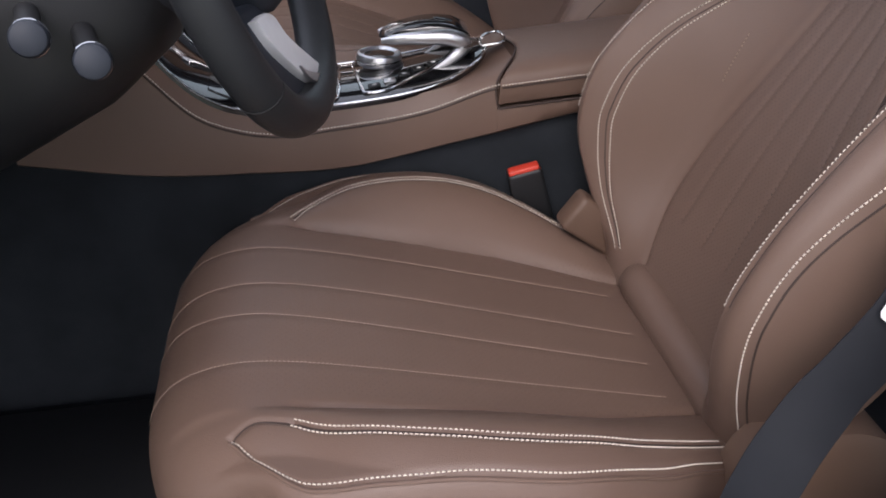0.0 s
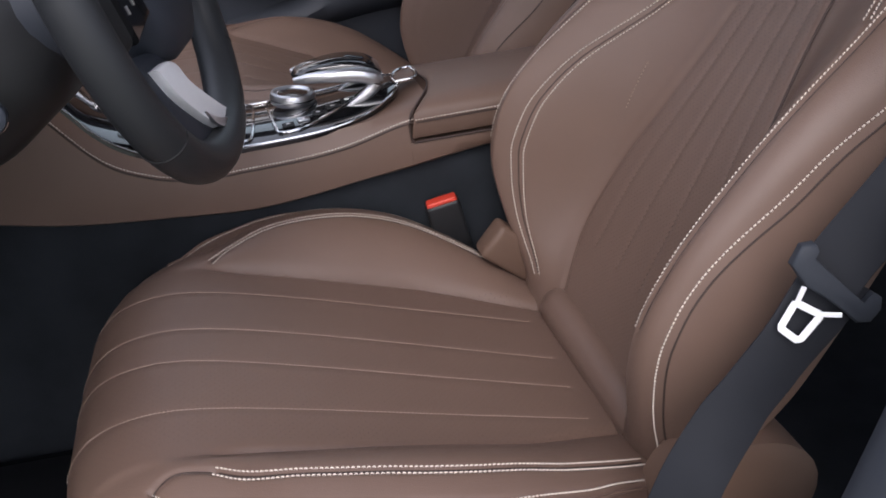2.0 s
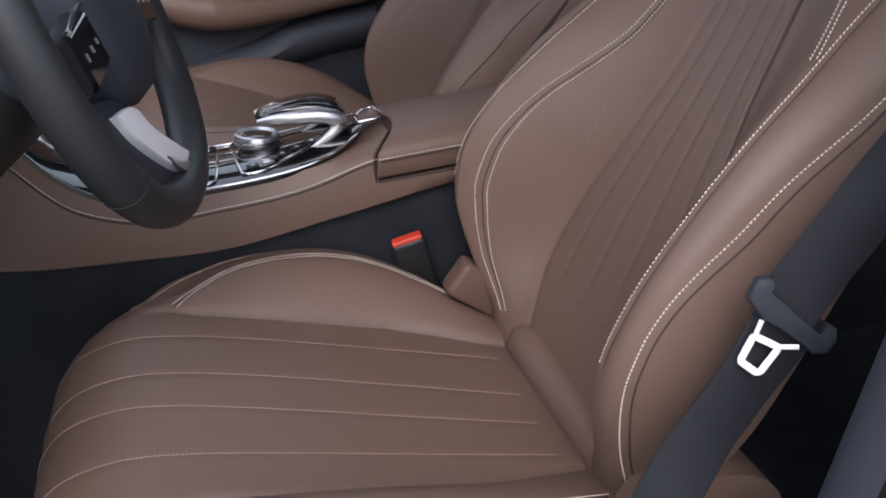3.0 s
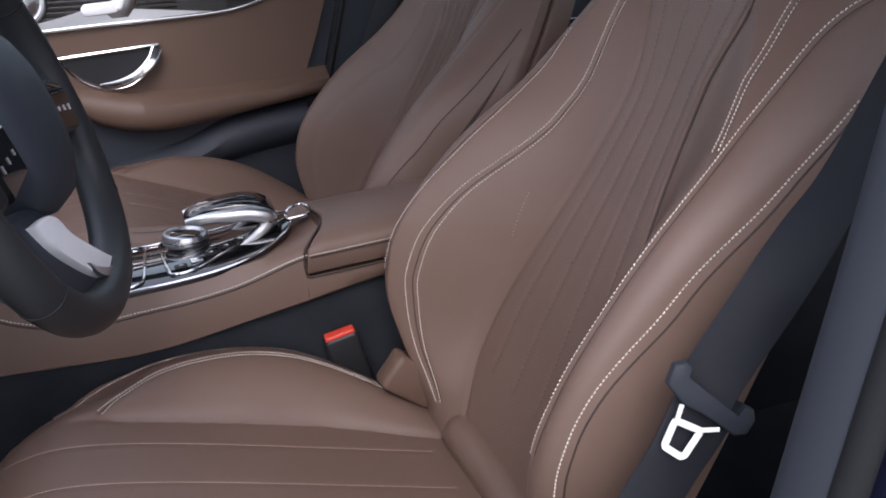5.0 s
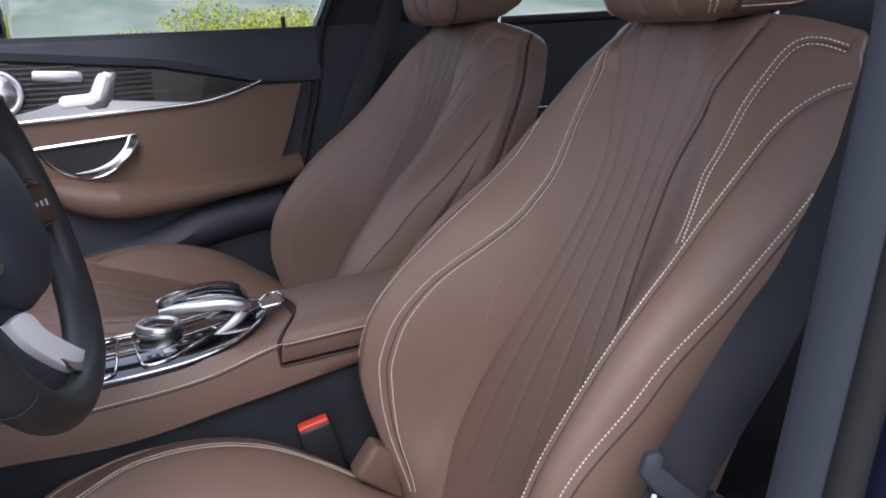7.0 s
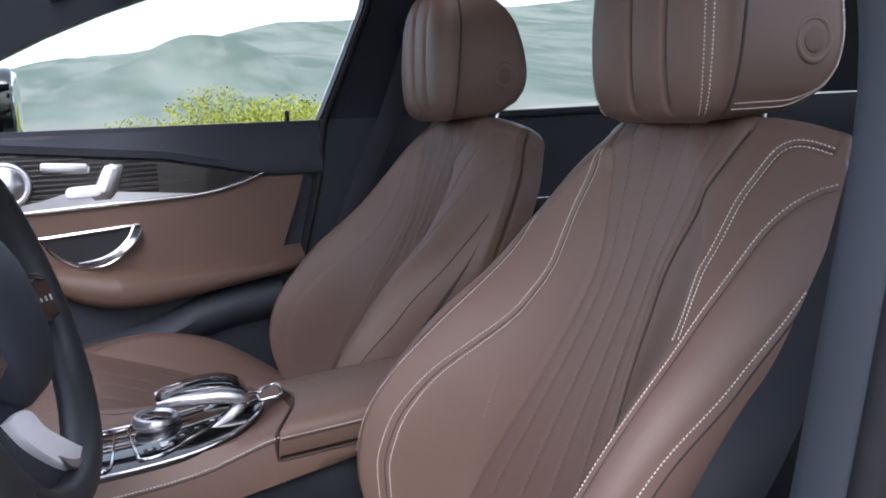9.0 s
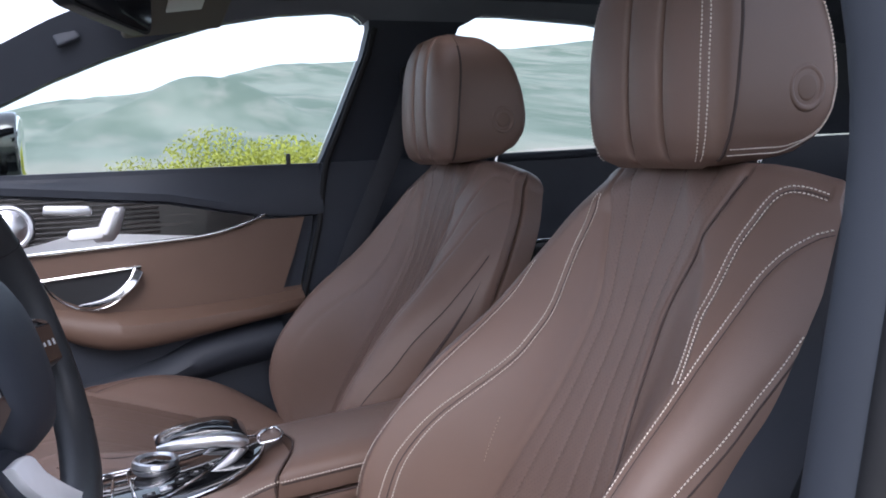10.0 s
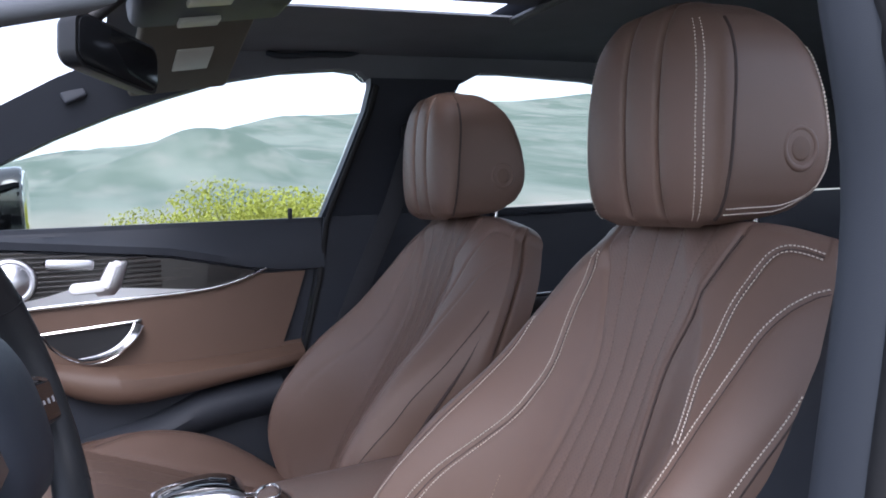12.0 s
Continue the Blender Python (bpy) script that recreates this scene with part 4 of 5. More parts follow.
for k, r in ((-0.05, 0.062), (-0.02, 0.078), (0.004, 0.080), (0.018, 0.072), (0.026, 0.055), (0.030, 0.03)):
    hub.append([WC + k * WA + r * (1.05 * abs(math.cos(a)) ** 0.8 * math.copysign(1, math.cos(a)) * WB + 1.1 * abs(math.sin(a)) ** 0.8 * math.copysign(1, math.sin(a)) * WY) for a in np.linspace(0, 2 * math.pi, 40, endpoint=False)])
part("airbag_cover", loft(hub), plastic, wheel)
for deg in (97, 263):
    sp = [wheel_at(r, deg, l) for r, l in ((0.06, 0.0), (0.10, 0.006), (0.14, 0.004), (0.175, 0.0))]
    s = part("spoke", sweep(spline(sp, 16), rounded(0.05, 0.022, 0.009), tuple(WA)), black, wheel)
    pod = part("switch_pod", sweep(spline([wheel_at(r, deg, 0.014) for r in (0.085, 0.115, 0.145)], 12), rounded(0.046, 0.010, 0.004), tuple(WA)), piano, s)
    for r in (0.095, 0.115, 0.135):
        part("switch_mark", sweep(np.array([wheel_at(r, deg + 1.4, 0.0196), wheel_at(r, deg - 1.4, 0.0196)]), rounded(0.0022, 0.0008, 0.0003), tuple(WA)), silver, pod)
    arc = [wheel_at(r, d, 0.017) for r, d in ((0.082, deg - 20 if deg < 180 else deg + 20), (0.11, deg - 14 if deg < 180 else deg + 14), (0.14, deg - 9 if deg < 180 else deg + 9))]
    part("chrome_accent", tube(spline(arc, 20), 0.0026, 8), chrome, s)
def plate(outline, n=60):
    return [(p[0], p[1]) for p in spline([(p, q, 0) for p, q in outline + outline[:1]], n)[:-1]]


backing = [(-0.055, -0.125), (-0.066, -0.05), (-0.098, -0.026), (-0.14, 0.028), (-0.172, 0.074), (-0.184, 0.07), (-0.186, 0.0), (-0.172, -0.07), (-0.13, -0.13)]
part("spoke_base", slab(plate(backing), WC - 0.016 * WA, WB, WY, WA, 0.018, 0.006), plastic, wheel, "black plastic lower spoke base")
blade = [(-0.069, -0.108), (-0.077, -0.055), (-0.104, -0.032), (-0.144, 0.022), (-0.170, 0.060), (-0.176, 0.050), (-0.172, 0.020), (-0.150, -0.022), (-0.126, -0.056), (-0.098, -0.088)]
spoke = part("silver_spoke", slab(plate(blade), WC + 0.002 * WA, WB, WY, WA, 0.008, 0.003), bright_silver, wheel, "bright silver lower spoke")
tail = [(-0.132, -0.040), (-0.150, -0.008), (-0.168, 0.040), (-0.176, 0.050), (-0.173, 0.022), (-0.152, -0.022)]
part("spoke_tip", slab(plate(tail, 50), WC + 0.0085 * WA, WB, WY, WA, 0.004, 0.0015), silver, spoke, "polished tip of the spoke")
rings = []
for k, ry, zt, zb in ((0.075, 0.05, 0.03, -0.055), (0.10, 0.075, 0.05, -0.085), (0.17, 0.10, 0.06, -0.115), (0.30, 0.13, 0.06, -0.14), (0.45, 0.14, 0.05, -0.15)):
    c = WC - k * WA
    rings.append([c + ry * math.copysign(abs(math.cos(a)) ** 0.7, math.cos(a)) * WY + ((zt if math.sin(a) > 0 else -zb) * math.copysign(abs(math.sin(a)) ** 0.7, math.sin(a))) * WB for a in np.linspace(0, 2 * math.pi, 32, endpoint=False)])
part("column_shroud", loft(rings), black, wheel, "charcoal steering column shroud")
part("column", loft([[WC - WA * k + r * (math.cos(a) * WB + math.sin(a) * WY) for a in np.linspace(0, 2 * math.pi, 24, endpoint=False)] for k, r in ((0.04, 0.05), (0.07, 0.062), (0.2, 0.07), (0.40, 0.075))]), plastic, wheel)
for tip in (np.array((-0.396, -0.165, 0.921)), np.array((-0.356, -0.165, 0.901))):
    base = np.array((tip[0] - 0.03, -0.06, tip[2] - 0.005))
    st = part("stalk", tube([base, base + (tip - base) * 0.8, tip], 0.0100, 12), black, wheel, "column stalk")
    part("stalk_cap", lathe([(0.0105, -0.020), (0.0140, -0.016), (0.0138, 0.001), (0.0125, 0.005), (0.009, 0.007), (0.001, 0.0075)], tuple(tip), (0.25, -1, 0.25), 20), plastic, st)
    part("chrome_ring", lathe([(0.0138, -0.013), (0.0147, -0.0115), (0.0138, -0.010)], tuple(tip), (0.25, -1, 0.25), 20), chrome, st)

# ---- dashboard ----
dash = thing("dashboard", "black dashboard with a brown leather knee panel", "dashboard", (-0.8, 0.38, 0.7))
rings = []
for y in np.linspace(-0.42, 1.12, 24):
    rings.append([(-1.05, y, 0.60), (-0.62, y, 0.66), (-0.56, y, 0.74), (-0.50, y, 0.84), (-0.46, y, 0.93), (-0.50, y, 1.0), (-0.60, y, 1.05), (-1.05, y, 1.08)])
part("dash_body", loft(rings), plastic, dash)
rings = []
for y in np.linspace(-0.42, 0.29, 16):
    rings.append([(-0.66, y, 0.70), (-0.60, y, 0.69), (-0.555, y, 0.703), (-0.535, y, 0.735), (-0.545, y, 0.77), (-0.64, y, 0.76)])
part("knee_panel", loft(rings), vinyl, dash, "brown leather knee panel")
solid("bulkhead", box(-1.3, -1.24, -0.45, 1.15, 0.18, 1.08, 0.01), carpet, "black carpeted bulkhead", "bulkhead", "structure")


# ---- far door ----
def wy(z):
    """The leaning plane of the side windows."""
    return 1.12 - 0.42 * (z - 1.12)


far_door = thing("far_door", "closed passenger door trimmed in brown leather and dark wood", "car door", (0, 1.1, 0.3))
base = [(-0.95, 0.28), (0.16, 0.28), (0.20, 0.55), (0.269, 0.817), (0.31, 0.974), (0.336, 1.126), (-0.95, 1.126)]
panel_ob = part("door_panel", prism(base, 1.10, 1.16), plastic, far_door)
# padded upper roll under the window
xs = np.linspace(-0.95, 0.335, 50)
low = np.interp(xs, [-0.95, -0.6, -0.342, -0.011, 0.173, 0.25, 0.335], [1.12, 1.105, 1.084, 1.053, 1.014, 1.005, 1.005])
rings = [[(x, 1.105, l), (x, 1.078, l + 0.004), (x, 1.074, l + 0.02), (x, 1.082, 1.06 if l < 1.03 else l + 0.03), (x, 1.096, 1.108), (x, 1.104, 1.124), (x, 1.125, 1.127)] for x, l in zip(xs, low)]
part("upper_roll", loft(rings), plastic_grey, far_door, "slate grey padded window sill")
# brown panel
TRIM = [(-0.60, 0.940), (-0.349, 0.957), (-0.188, 0.965), (-0.015, 0.972), (0.06, 0.977), (0.108, 0.985), (0.16, 1.000), (0.199, 1.016)]
trim = spline(TRIM, 80)
brown = [tuple(p) for p in trim[::4]] + [(0.290, 1.004), (0.262, 0.92), (0.226, 0.828), (0.2, 0.80), (-0.6, 0.80)]
part("brown_panel", prism(brown, 1.084, 1.115), vinyl, far_door, "brown leather door panel")
# armrest: a bulging brown bolster
rings = []
for x in np.linspace(-0.36, 0.275, 60):
    zt = np.interp(x, [-0.36, -0.25, -0.15, 0.0, 0.15, 0.275], [0.90, 0.838, 0.820, 0.815, 0.820, 0.830])
    zb = smooth_keys(np.array(x), [-0.36, -0.29, -0.235, -0.17, -0.1, 0.0, 0.12, 0.275], [0.90, 0.83, 0.775, 0.748, 0.741, 0.750, 0.768, 0.79])
    out = np.interp(x, [-0.36, -0.25, -0.1, 0.2, 0.275], [0.008, 0.03, 0.056, 0.05, 0.035])
    m, r = (zt + zb) / 2, (zt - zb) / 2
    sec = [(1.10 - 0.012, zt + 0.015), (1.088, zt + 0.006), (1.088 - 0.55 * out, zt - 0.12 * r), (1.088 - 0.92 * out, zt - 0.5 * r), (1.088 - out, m - 0.1 * r), (1.088 - 0.93 * out, m - 0.55 * r), (1.088 - 0.7 * out, zb + 0.10 * r), (1.088 - 0.3 * out, zb), (1.11, zb)]
    rings.append([(x, y, z) for y, z in sec])
part("armrest", loft(rings), vinyl, far_door, "padded brown armrest")
# lower pocket
rings = []
for x in np.linspace(-0.42, 0.22, 40):
    zt = np.interp(x, [-0.42, -0.227, -0.05, 0.03, 0.12, 0.227], [0.60, 0.655, 0.70, 0.735, 0.752, 0.765])
    rings.append([(x, 1.105, zt + 0.01), (x, 1.075, zt + 0.004), (x, 1.050, zt - 0.012), (x, 1.042, zt - 0.03), (x, 1.05, zt - 0.06), (x, 1.085, zt - 0.085), (x, 1.088, 0.30), (x, 1.11, 0.30)])
part("door_pocket", loft(rings), plastic_grey, far_door, "slate grey map pocket rail")
# wood insert with fine ribs
wood_poly = [tuple(p) for p in trim[::4]] + [(0.173, 1.012), (-0.011, 1.050), (-0.342, 1.081), (-0.60, 1.100)]
wood_ob = part("wood_insert", prism(wood_poly, 1.082, 1.11), dark_wood, far_door, "dark open-pore wood trim")
for i in range(11):
    z = 0.982 + 0.0105 * i
    xe = np.interp(z, [0.972, 1.012, 1.053, 1.081], [-0.02, 0.15, -0.03, -0.35])
    xe = min(xe, -0.03)
    if xe > -0.58:
        part("rib", box(-0.59, xe, 1.0805, 1.084, z - 0.0030, z + 0.0030, 0.0008), dark_wood, wood_ob)
p = np.stack([trim[:, 0], np.full(80, 1.079), trim[:, 1]], 1)
part("chrome_trim", sweep(p, rounded(0.010, 0.008, 0.003), (0, 0, 1), np.interp(np.arange(80), [0, 70, 79], [1, 1, 0.6])), chrome, far_door, "chrome trim strip")
sill = [(-0.50, 0.962), (-0.40, 0.970), (-0.33, 0.972), (-0.26, 0.984), (-0.20, 1.0), (-0.12, 0.994), (0.02, 0.980), (0.06, 0.978), (-0.015, 0.973), (-0.188, 0.967), (-0.349, 0.960), (-0.5, 0.950)]
part("silver_tray", prism(sill, 1.076, 1.083), silver, far_door, "brushed silver switch tray")
# speaker
spk = part("tweeter", lathe([(0.047, 0), (0.049, 0.006), (0.046, 0.012), (0.041, 0.013), (0.037, 0.010), (0.030, 0.016), (0.018, 0.022), (0.002, 0.024)], (-0.325, 1.078, 1.020), (0, -1, 0.05), 40), silver, far_door, "round brushed metal loudspeaker")
for i in range(7):
    a = radians(51 * i)
    part("grille_rib", tube([(-0.325 + 0.034 * math.cos(a), 1.066, 1.020 + 0.034 * math.sin(a)), (-0.325 + 0.012 * math.cos(a), 1.057, 1.020 + 0.012 * math.sin(a))], 0.0012, 6), chrome, spk)
# memory keys and seat switch
part("memory_keys", slab(rounded(0.094, 0.022, 0.006), (-0.212, 1.081, 1.049), (0.997, 0, -0.06), (0.06, 0, 0.997), (0, -1, 0), 0.010), silver, far_door, "brushed silver memory key bar")
sw = part("seat_switch", slab([(-0.012, -0.035), (0.02, -0.033), (0.035, -0.015), (0.050, 0.036), (0.046, 0.040), (0.014, 0.038), (0.006, 0.028), (-0.012, -0.008), (-0.026, -0.018)], (-0.148, 1.081, 1.012), (1, 0, 0), (0, 0, 1), (0, -1, 0), 0.008), silver, far_door, "silver seat-shaped adjuster")
part("switch_cushion", slab(rounded(0.072, 0.024, 0.011), (-0.180, 1.076, 0.998), (1, 0, 0.05), (0, 0, 1), (0, -1, 0), 0.010), bright_silver, sw)
part("switch_back", slab(rounded(0.016, 0.060, 0.007), (-0.134, 1.074, 1.022), (0.92, 0, -0.38), (0.38, 0, 0.92), (0, -1, 0), 0.009), bright_silver, sw)
part("switch_head", slab(rounded(0.018, 0.012, 0.005), (-0.118, 1.074, 1.046), (0.92, 0, -0.38), (0.38, 0, 0.92), (0, -1, 0), 0.009), bright_silver, sw)
# door pull
pull = part("door_pull_recess", prism([(-0.272, 0.908), (-0.08, 0.914), (-0.095, 0.885), (-0.125, 0.860), (-0.165, 0.846), (-0.20, 0.842), (-0.235, 0.860), (-0.262, 0.885)], 1.0815, 1.0850), black, far_door, "dark recess behind the door pull")
part("pull_top", tube([(-0.276, 1.079, 0.905), (-0.18, 1.076, 0.912), (-0.077, 1.079, 0.919)], 0.0042, 8), chrome, pull)
ln = spline([(-0.083, 1.070, 0.912), (-0.098, 1.060, 0.888), (-0.128, 1.057, 0.864), (-0.165, 1.062, 0.850), (-0.205, 1.074, 0.846)], 30)
part("pull_grip", sweep(ln, rounded(0.022, 0.010, 0.004), (0, -1, 0.2), np.interp(np.arange(30), [0, 8, 22, 29], [1.1, 1.0, 0.6, 0.25])), chrome, pull, "satin chrome pull")
part("pull_rim", tube(spline([(-0.274, 1.081, 0.903), (-0.255, 1.081, 0.872), (-0.225, 1.081, 0.848), (-0.19, 1.081, 0.835), (-0.15, 1.081, 0.838), (-0.11, 1.081, 0.862), (-0.088, 1.081, 0.895)], 40), 0.0022, 6), chrome, pull)
part("lock_pin", lathe([(0.0055, -0.01), (0.0055, 0.016), (0.0045, 0.022), (0.001, 0.023)], (0.265, 1.108, 1.128), (0, -0.1, 1), 14), black, far_door)

# ---- side frames with window openings ----
FRONT_WIN = [(-0.95, 1.132), (-0.342, 1.128), (-0.064, 1.127), (0.325, 1.130), (0.343, 1.143), (0.378, 1.237), (0.422, 1.364), (0.432, 1.419), (0.426, 1.437), (0.408, 1.450), (0.362, 1.456), (0.236, 1.447), (0.116, 1.427), (0.0, 1.393), (-0.112, 1.355), (-0.221, 1.311), (-0.329, 1.260), (-0.60, 1.155)]
REAR_WIN = [(0.60, 1.127), (1.30, 1.15), (1.36, 1.20), (1.30, 1.33), (1.15, 1.425), (1.026, 1.445), (0.784, 1.457), (0.709, 1.456), (0.672, 1.447), (0.648, 1.425), (0.63, 1.38), (0.60, 1.25)]


def ring_frame(hole, outer, n=90):
    """A plate on the window plane between an opening and an outer line, both walked from matching starts."""
    h = even(np.array(hole + hole[:1]), n + 1)[:-1]
    o = even(np.array(outer + outer[:1]), n + 1)[:-1]

    def at(pts, k):
        return [(x, wy(z) + k, z) for x, z in pts]

    return loft([at(h, 0.0), at(o, 0.0), at(o, 0.05), at(h, 0.05), at(h, 0.0)], caps=False)


def window(name, poly):
    return prism(poly, lambda z: wy(z) + 0.022, lambda z: wy(z) + 0.026)


def frame_piece(name, poly, material, label, cat, y0=0.0, y1=0.05):
    return solid(name, prism(poly, lambda z: wy(z) + y0, lambda z: wy(z) + y1), material, label, cat, "structure")


# A-pillar with header rail above the front window
frame_piece("pillar_front", [(-0.95, 1.06), (-0.60, 1.155), (-0.329, 1.260), (-0.221, 1.311), (-0.112, 1.355), (0.0, 1.393), (0.116, 1.427), (0.10, 1.50), (-0.05, 1.492), (-0.213, 1.424), (-0.318, 1.370), (-0.65, 1.22), (-0.95, 1.12)], plastic_grey, "slate grey windscreen pillar trim", "pillar", -0.02, 0.05)
frame_piece("roof_rail", [(0.116, 1.427), (0.236, 1.447), (0.362, 1.456), (0.408, 1.450), (0.43, 1.435), (0.66, 1.43), (0.709, 1.456), (0.784, 1.457), (1.026, 1.445), (1.15, 1.425), (1.30, 1.34), (1.36, 1.56), (0.0, 1.56), (0.10, 1.50)], liner, "dark cloth roof rail", "roof rail", -0.012, 0.05)
frame_piece("pillar_centre", [(0.336, 1.126), (0.343, 1.143), (0.378, 1.237), (0.422, 1.364), (0.432, 1.419), (0.43, 1.436), (0.66, 1.436), (0.648, 1.425), (0.63, 1.38), (0.60, 1.25), (0.60, 1.127)], plastic, "charcoal centre pillar trim", "pillar", -0.022, 0.014)
solid("pillar_foot", prism([(0.17, 0.28), (0.50, 0.28), (0.60, 1.127), (0.34, 1.127), (0.315, 0.974), (0.274, 0.817), (0.205, 0.55)], 1.085, 1.15), plastic, "charcoal lower centre pillar trim", "pillar", "structure")
part("seal", tube([(0.205, 1.083, 0.50), (0.279, 1.083, 0.817), (0.322, 1.083, 0.974), (0.345, 1.085, 1.11), (0.352, 1.072, 1.14), (0.388, 1.037, 1.237), (0.432, 0.985, 1.364), (0.443, 0.966, 1.42)], 0.007, 8), rubber, far_door)
frame_piece("pillar_rear", [(1.30, 1.15), (2.35, 1.15), (2.35, 1.52), (1.25, 1.52), (1.30, 1.33), (1.36, 1.20)], plastic, "dark rear pillar trim", "pillar")
pane = part("front_window", window("w", FRONT_WIN), glass, far_door, "clear side window")
pane.visible_shadow = False
rear_door = thing("rear_door", "closed dark rear door with a chrome strip and handle", "car door", (1.0, 1.12, 0.3))
part("door_panel", prism([(0.50, 0.28), (2.35, 0.28), (2.35, 1.15), (0.60, 1.124)], 1.105, 1.16), plastic, rear_door)
part("window_sill", tube([(0.60, 1.105, 1.118), (1.0, 1.105, 1.122), (1.5, 1.105, 1.13)], 0.012, 10), plastic_grey, rear_door)
part("chrome_trim", box(0.72, 1.25, 1.098, 1.106, 0.895, 0.905, 0.003), chrome, rear_door)
part("wood_insert", box(0.72, 1.25, 1.100, 1.107, 0.84, 0.893, 0.003), dark_wood, rear_door)
part("door_pull", tube(spline([(0.79, 1.09, 0.815), (0.84, 1.07, 0.815), (0.90, 1.085, 0.83)], 16), 0.009, 10), chrome, rear_door)
rp = part("rear_window", window("w", REAR_WIN), glass, rear_door, "clear side window")
rp.visible_shadow = False

# ---- roof ----
def roof_z(x, y):
    return 1.482 + 0.022 * (1 - ((y - YC) / 0.62) ** 2) - 0.25 * np.clip(0.22 - x, 0, 1) ** 2 - 0.08 * np.clip(x - 0.9, 0, 2) ** 2


def roof_sheet(x0, x1, y0, y1, n=24, m=16, thick=0.03):
    X, Y = np.meshgrid(np.linspace(x0, x1, n), np.linspace(y0, y1, m), indexing="ij")
    Z = roof_z(X, Y)
    A, B = np.stack([X, Y, Z], -1), np.stack([X, Y, Z + thick], -1)
    return ngrid(np.concatenate([A, B[:, ::-1]], 1), close_v=True)


SR = (0.10, 0.60, 0.16, 0.60)
ceil = [roof_sheet(-0.12, SR[0], -0.28, 1.0), roof_sheet(SR[1], 2.35, -0.28, 1.0), roof_sheet(SR[0], SR[1], -0.28, SR[2]), roof_sheet(SR[0], SR[1], SR[3], 1.0, thick=0.004)]
solid("ceiling", merge(*ceil), liner, "dark cloth headliner with a sunroof opening", "ceiling", "structure")
roof = thing("sunroof", "tilted dark glass sunroof panel", "sunroof", (0.35, 0.38, 1.52))
part("sunroof_frame", merge(*[tube(l, 0.008, 8) for l in ([(SR[0], SR[2], 1.498), (SR[1], SR[2], 1.498)], [(SR[1], SR[2], 1.498), (SR[1], SR[3], 1.495)])]), black, roof)
part("sunroof_blind", box(SR[0] - 0.02, SR[1] + 0.02, SR[2] - 0.02, 0.525, 1.508, 1.512, 0.001), liner, roof)
# overhead console, visor and mirror
oc = thing("overhead_console", "dark overhead console with reading lamps", "overhead console", (-0.02, YC, 1.48))
part("console_shell", oriented(box(-0.10, 0.13, -0.115, 0.115, -0.028, 0.02, 0.016), pose(0.0, YC, 1.468, 0, -7, 0)), plastic, oc)
part("reading_lamp", oriented(box(-0.03, 0.03, -0.022, 0.022, -0.004, 0.004, 0.002), pose(0.0, YC - 0.07, 1.437, 0, -7, 0)), lamp_glass, oc, "clear reading lamp lens")
part("reading_lamp", oriented(box(-0.03, 0.03, -0.022, 0.022, -0.004, 0.004, 0.002), pose(0.0, YC + 0.07, 1.437, 0, -7, 0)), lamp_glass, oc, "clear reading lamp lens")
visor = thing("sun_visor", "folded beige-grey sun visor with a vanity mirror cover", "sun visor", (0.0, 0.68, 1.43))
VM = pose(0.0, 0.69, 1.428, -14, -8, 4)
part("visor_board", oriented(box(-0.085, 0.10, -0.15, 0.16, -0.009, 0.009, 0.008), VM), visor_cloth, visor)
part("mirror_cover", oriented(box(-0.018, 0.045, -0.045, 0.045, -0.0125, -0.008, 0.002), VM), lamp_glass, visor, "pale vanity mirror cover")
driver_visor = thing("sun_visor", "dark driver sun visor tipped down from the roof", "sun visor", (-0.16, 0.02, 1.40))
DM = pose(-0.225, 0.02, 1.345, 11, -12.4, 0)
part("visor_board", oriented(box(-0.085, 0.085, -0.20, 0.20, -0.009, 0.009, 0.008), DM), liner, driver_visor)
part("visor_arm", tube([(-0.16, 0.20, 1.392), (-0.12, 0.21, 1.44), (-0.09, 0.21, 1.475)], 0.006, 10), black, driver_visor)
mir = thing("interior_mirror", "black interior rear view mirror", "mirror", (-0.18, 0.36, 1.36))
sec = rounded(0.195, 0.072, 0.020)
part("mirror_housing", slab([(a, b) for a, b in sec], (-0.115, 0.40, 1.374), (0.56, 0.82, -0.11), (0.06, 0.09, 0.994), (-0.82, 0.56, 0.0), 0.034, 0.012), black, mir)
part("mirror_face", slab([(a * 0.95, b * 0.88) for a, b in sec], (-0.1145, 0.3995, 1.374), (0.56, 0.82, -0.11), (0.06, 0.09, 0.994), (0.82, -0.56, 0.0), 0.002, 0.0006), dark_reflection_glass, mir, "mirror glass")
part("mirror_stem", tube([(-0.15, 0.38, 1.38), (-0.15, 0.385, 1.42), (-0.11, 0.385, 1.455)], 0.012, 10), black, mir)
part("pillar_lamp", oriented(box(-0.024, 0.024, -0.006, 0.006, -0.014, 0.014, 0.0055), pose(-0.184, 0.985, 1.393, -22, -24, 0)), plastic_grey, far_door, "oval tweeter cover")
grip = thing("grab_handle", "dark folding grab handle on the roof rail", "grab handle", (0.3, 0.95, 1.48))
part("grip_bar", sweep(spline([(0.20, 0.955, 1.482), (0.23, 0.94, 1.474), (0.30, 0.935, 1.478), (0.37, 0.94, 1.482), (0.40, 0.952, 1.492)], 24), rounded(0.018, 0.012, 0.005)), plastic, grip)

# ---- near side: pillar, belt and sill ----
near_pillar = thing("near_pillar", "slate grey centre pillar of the open doorway", "pillar", (0.4, -0.45, 0.3), kind="structure")
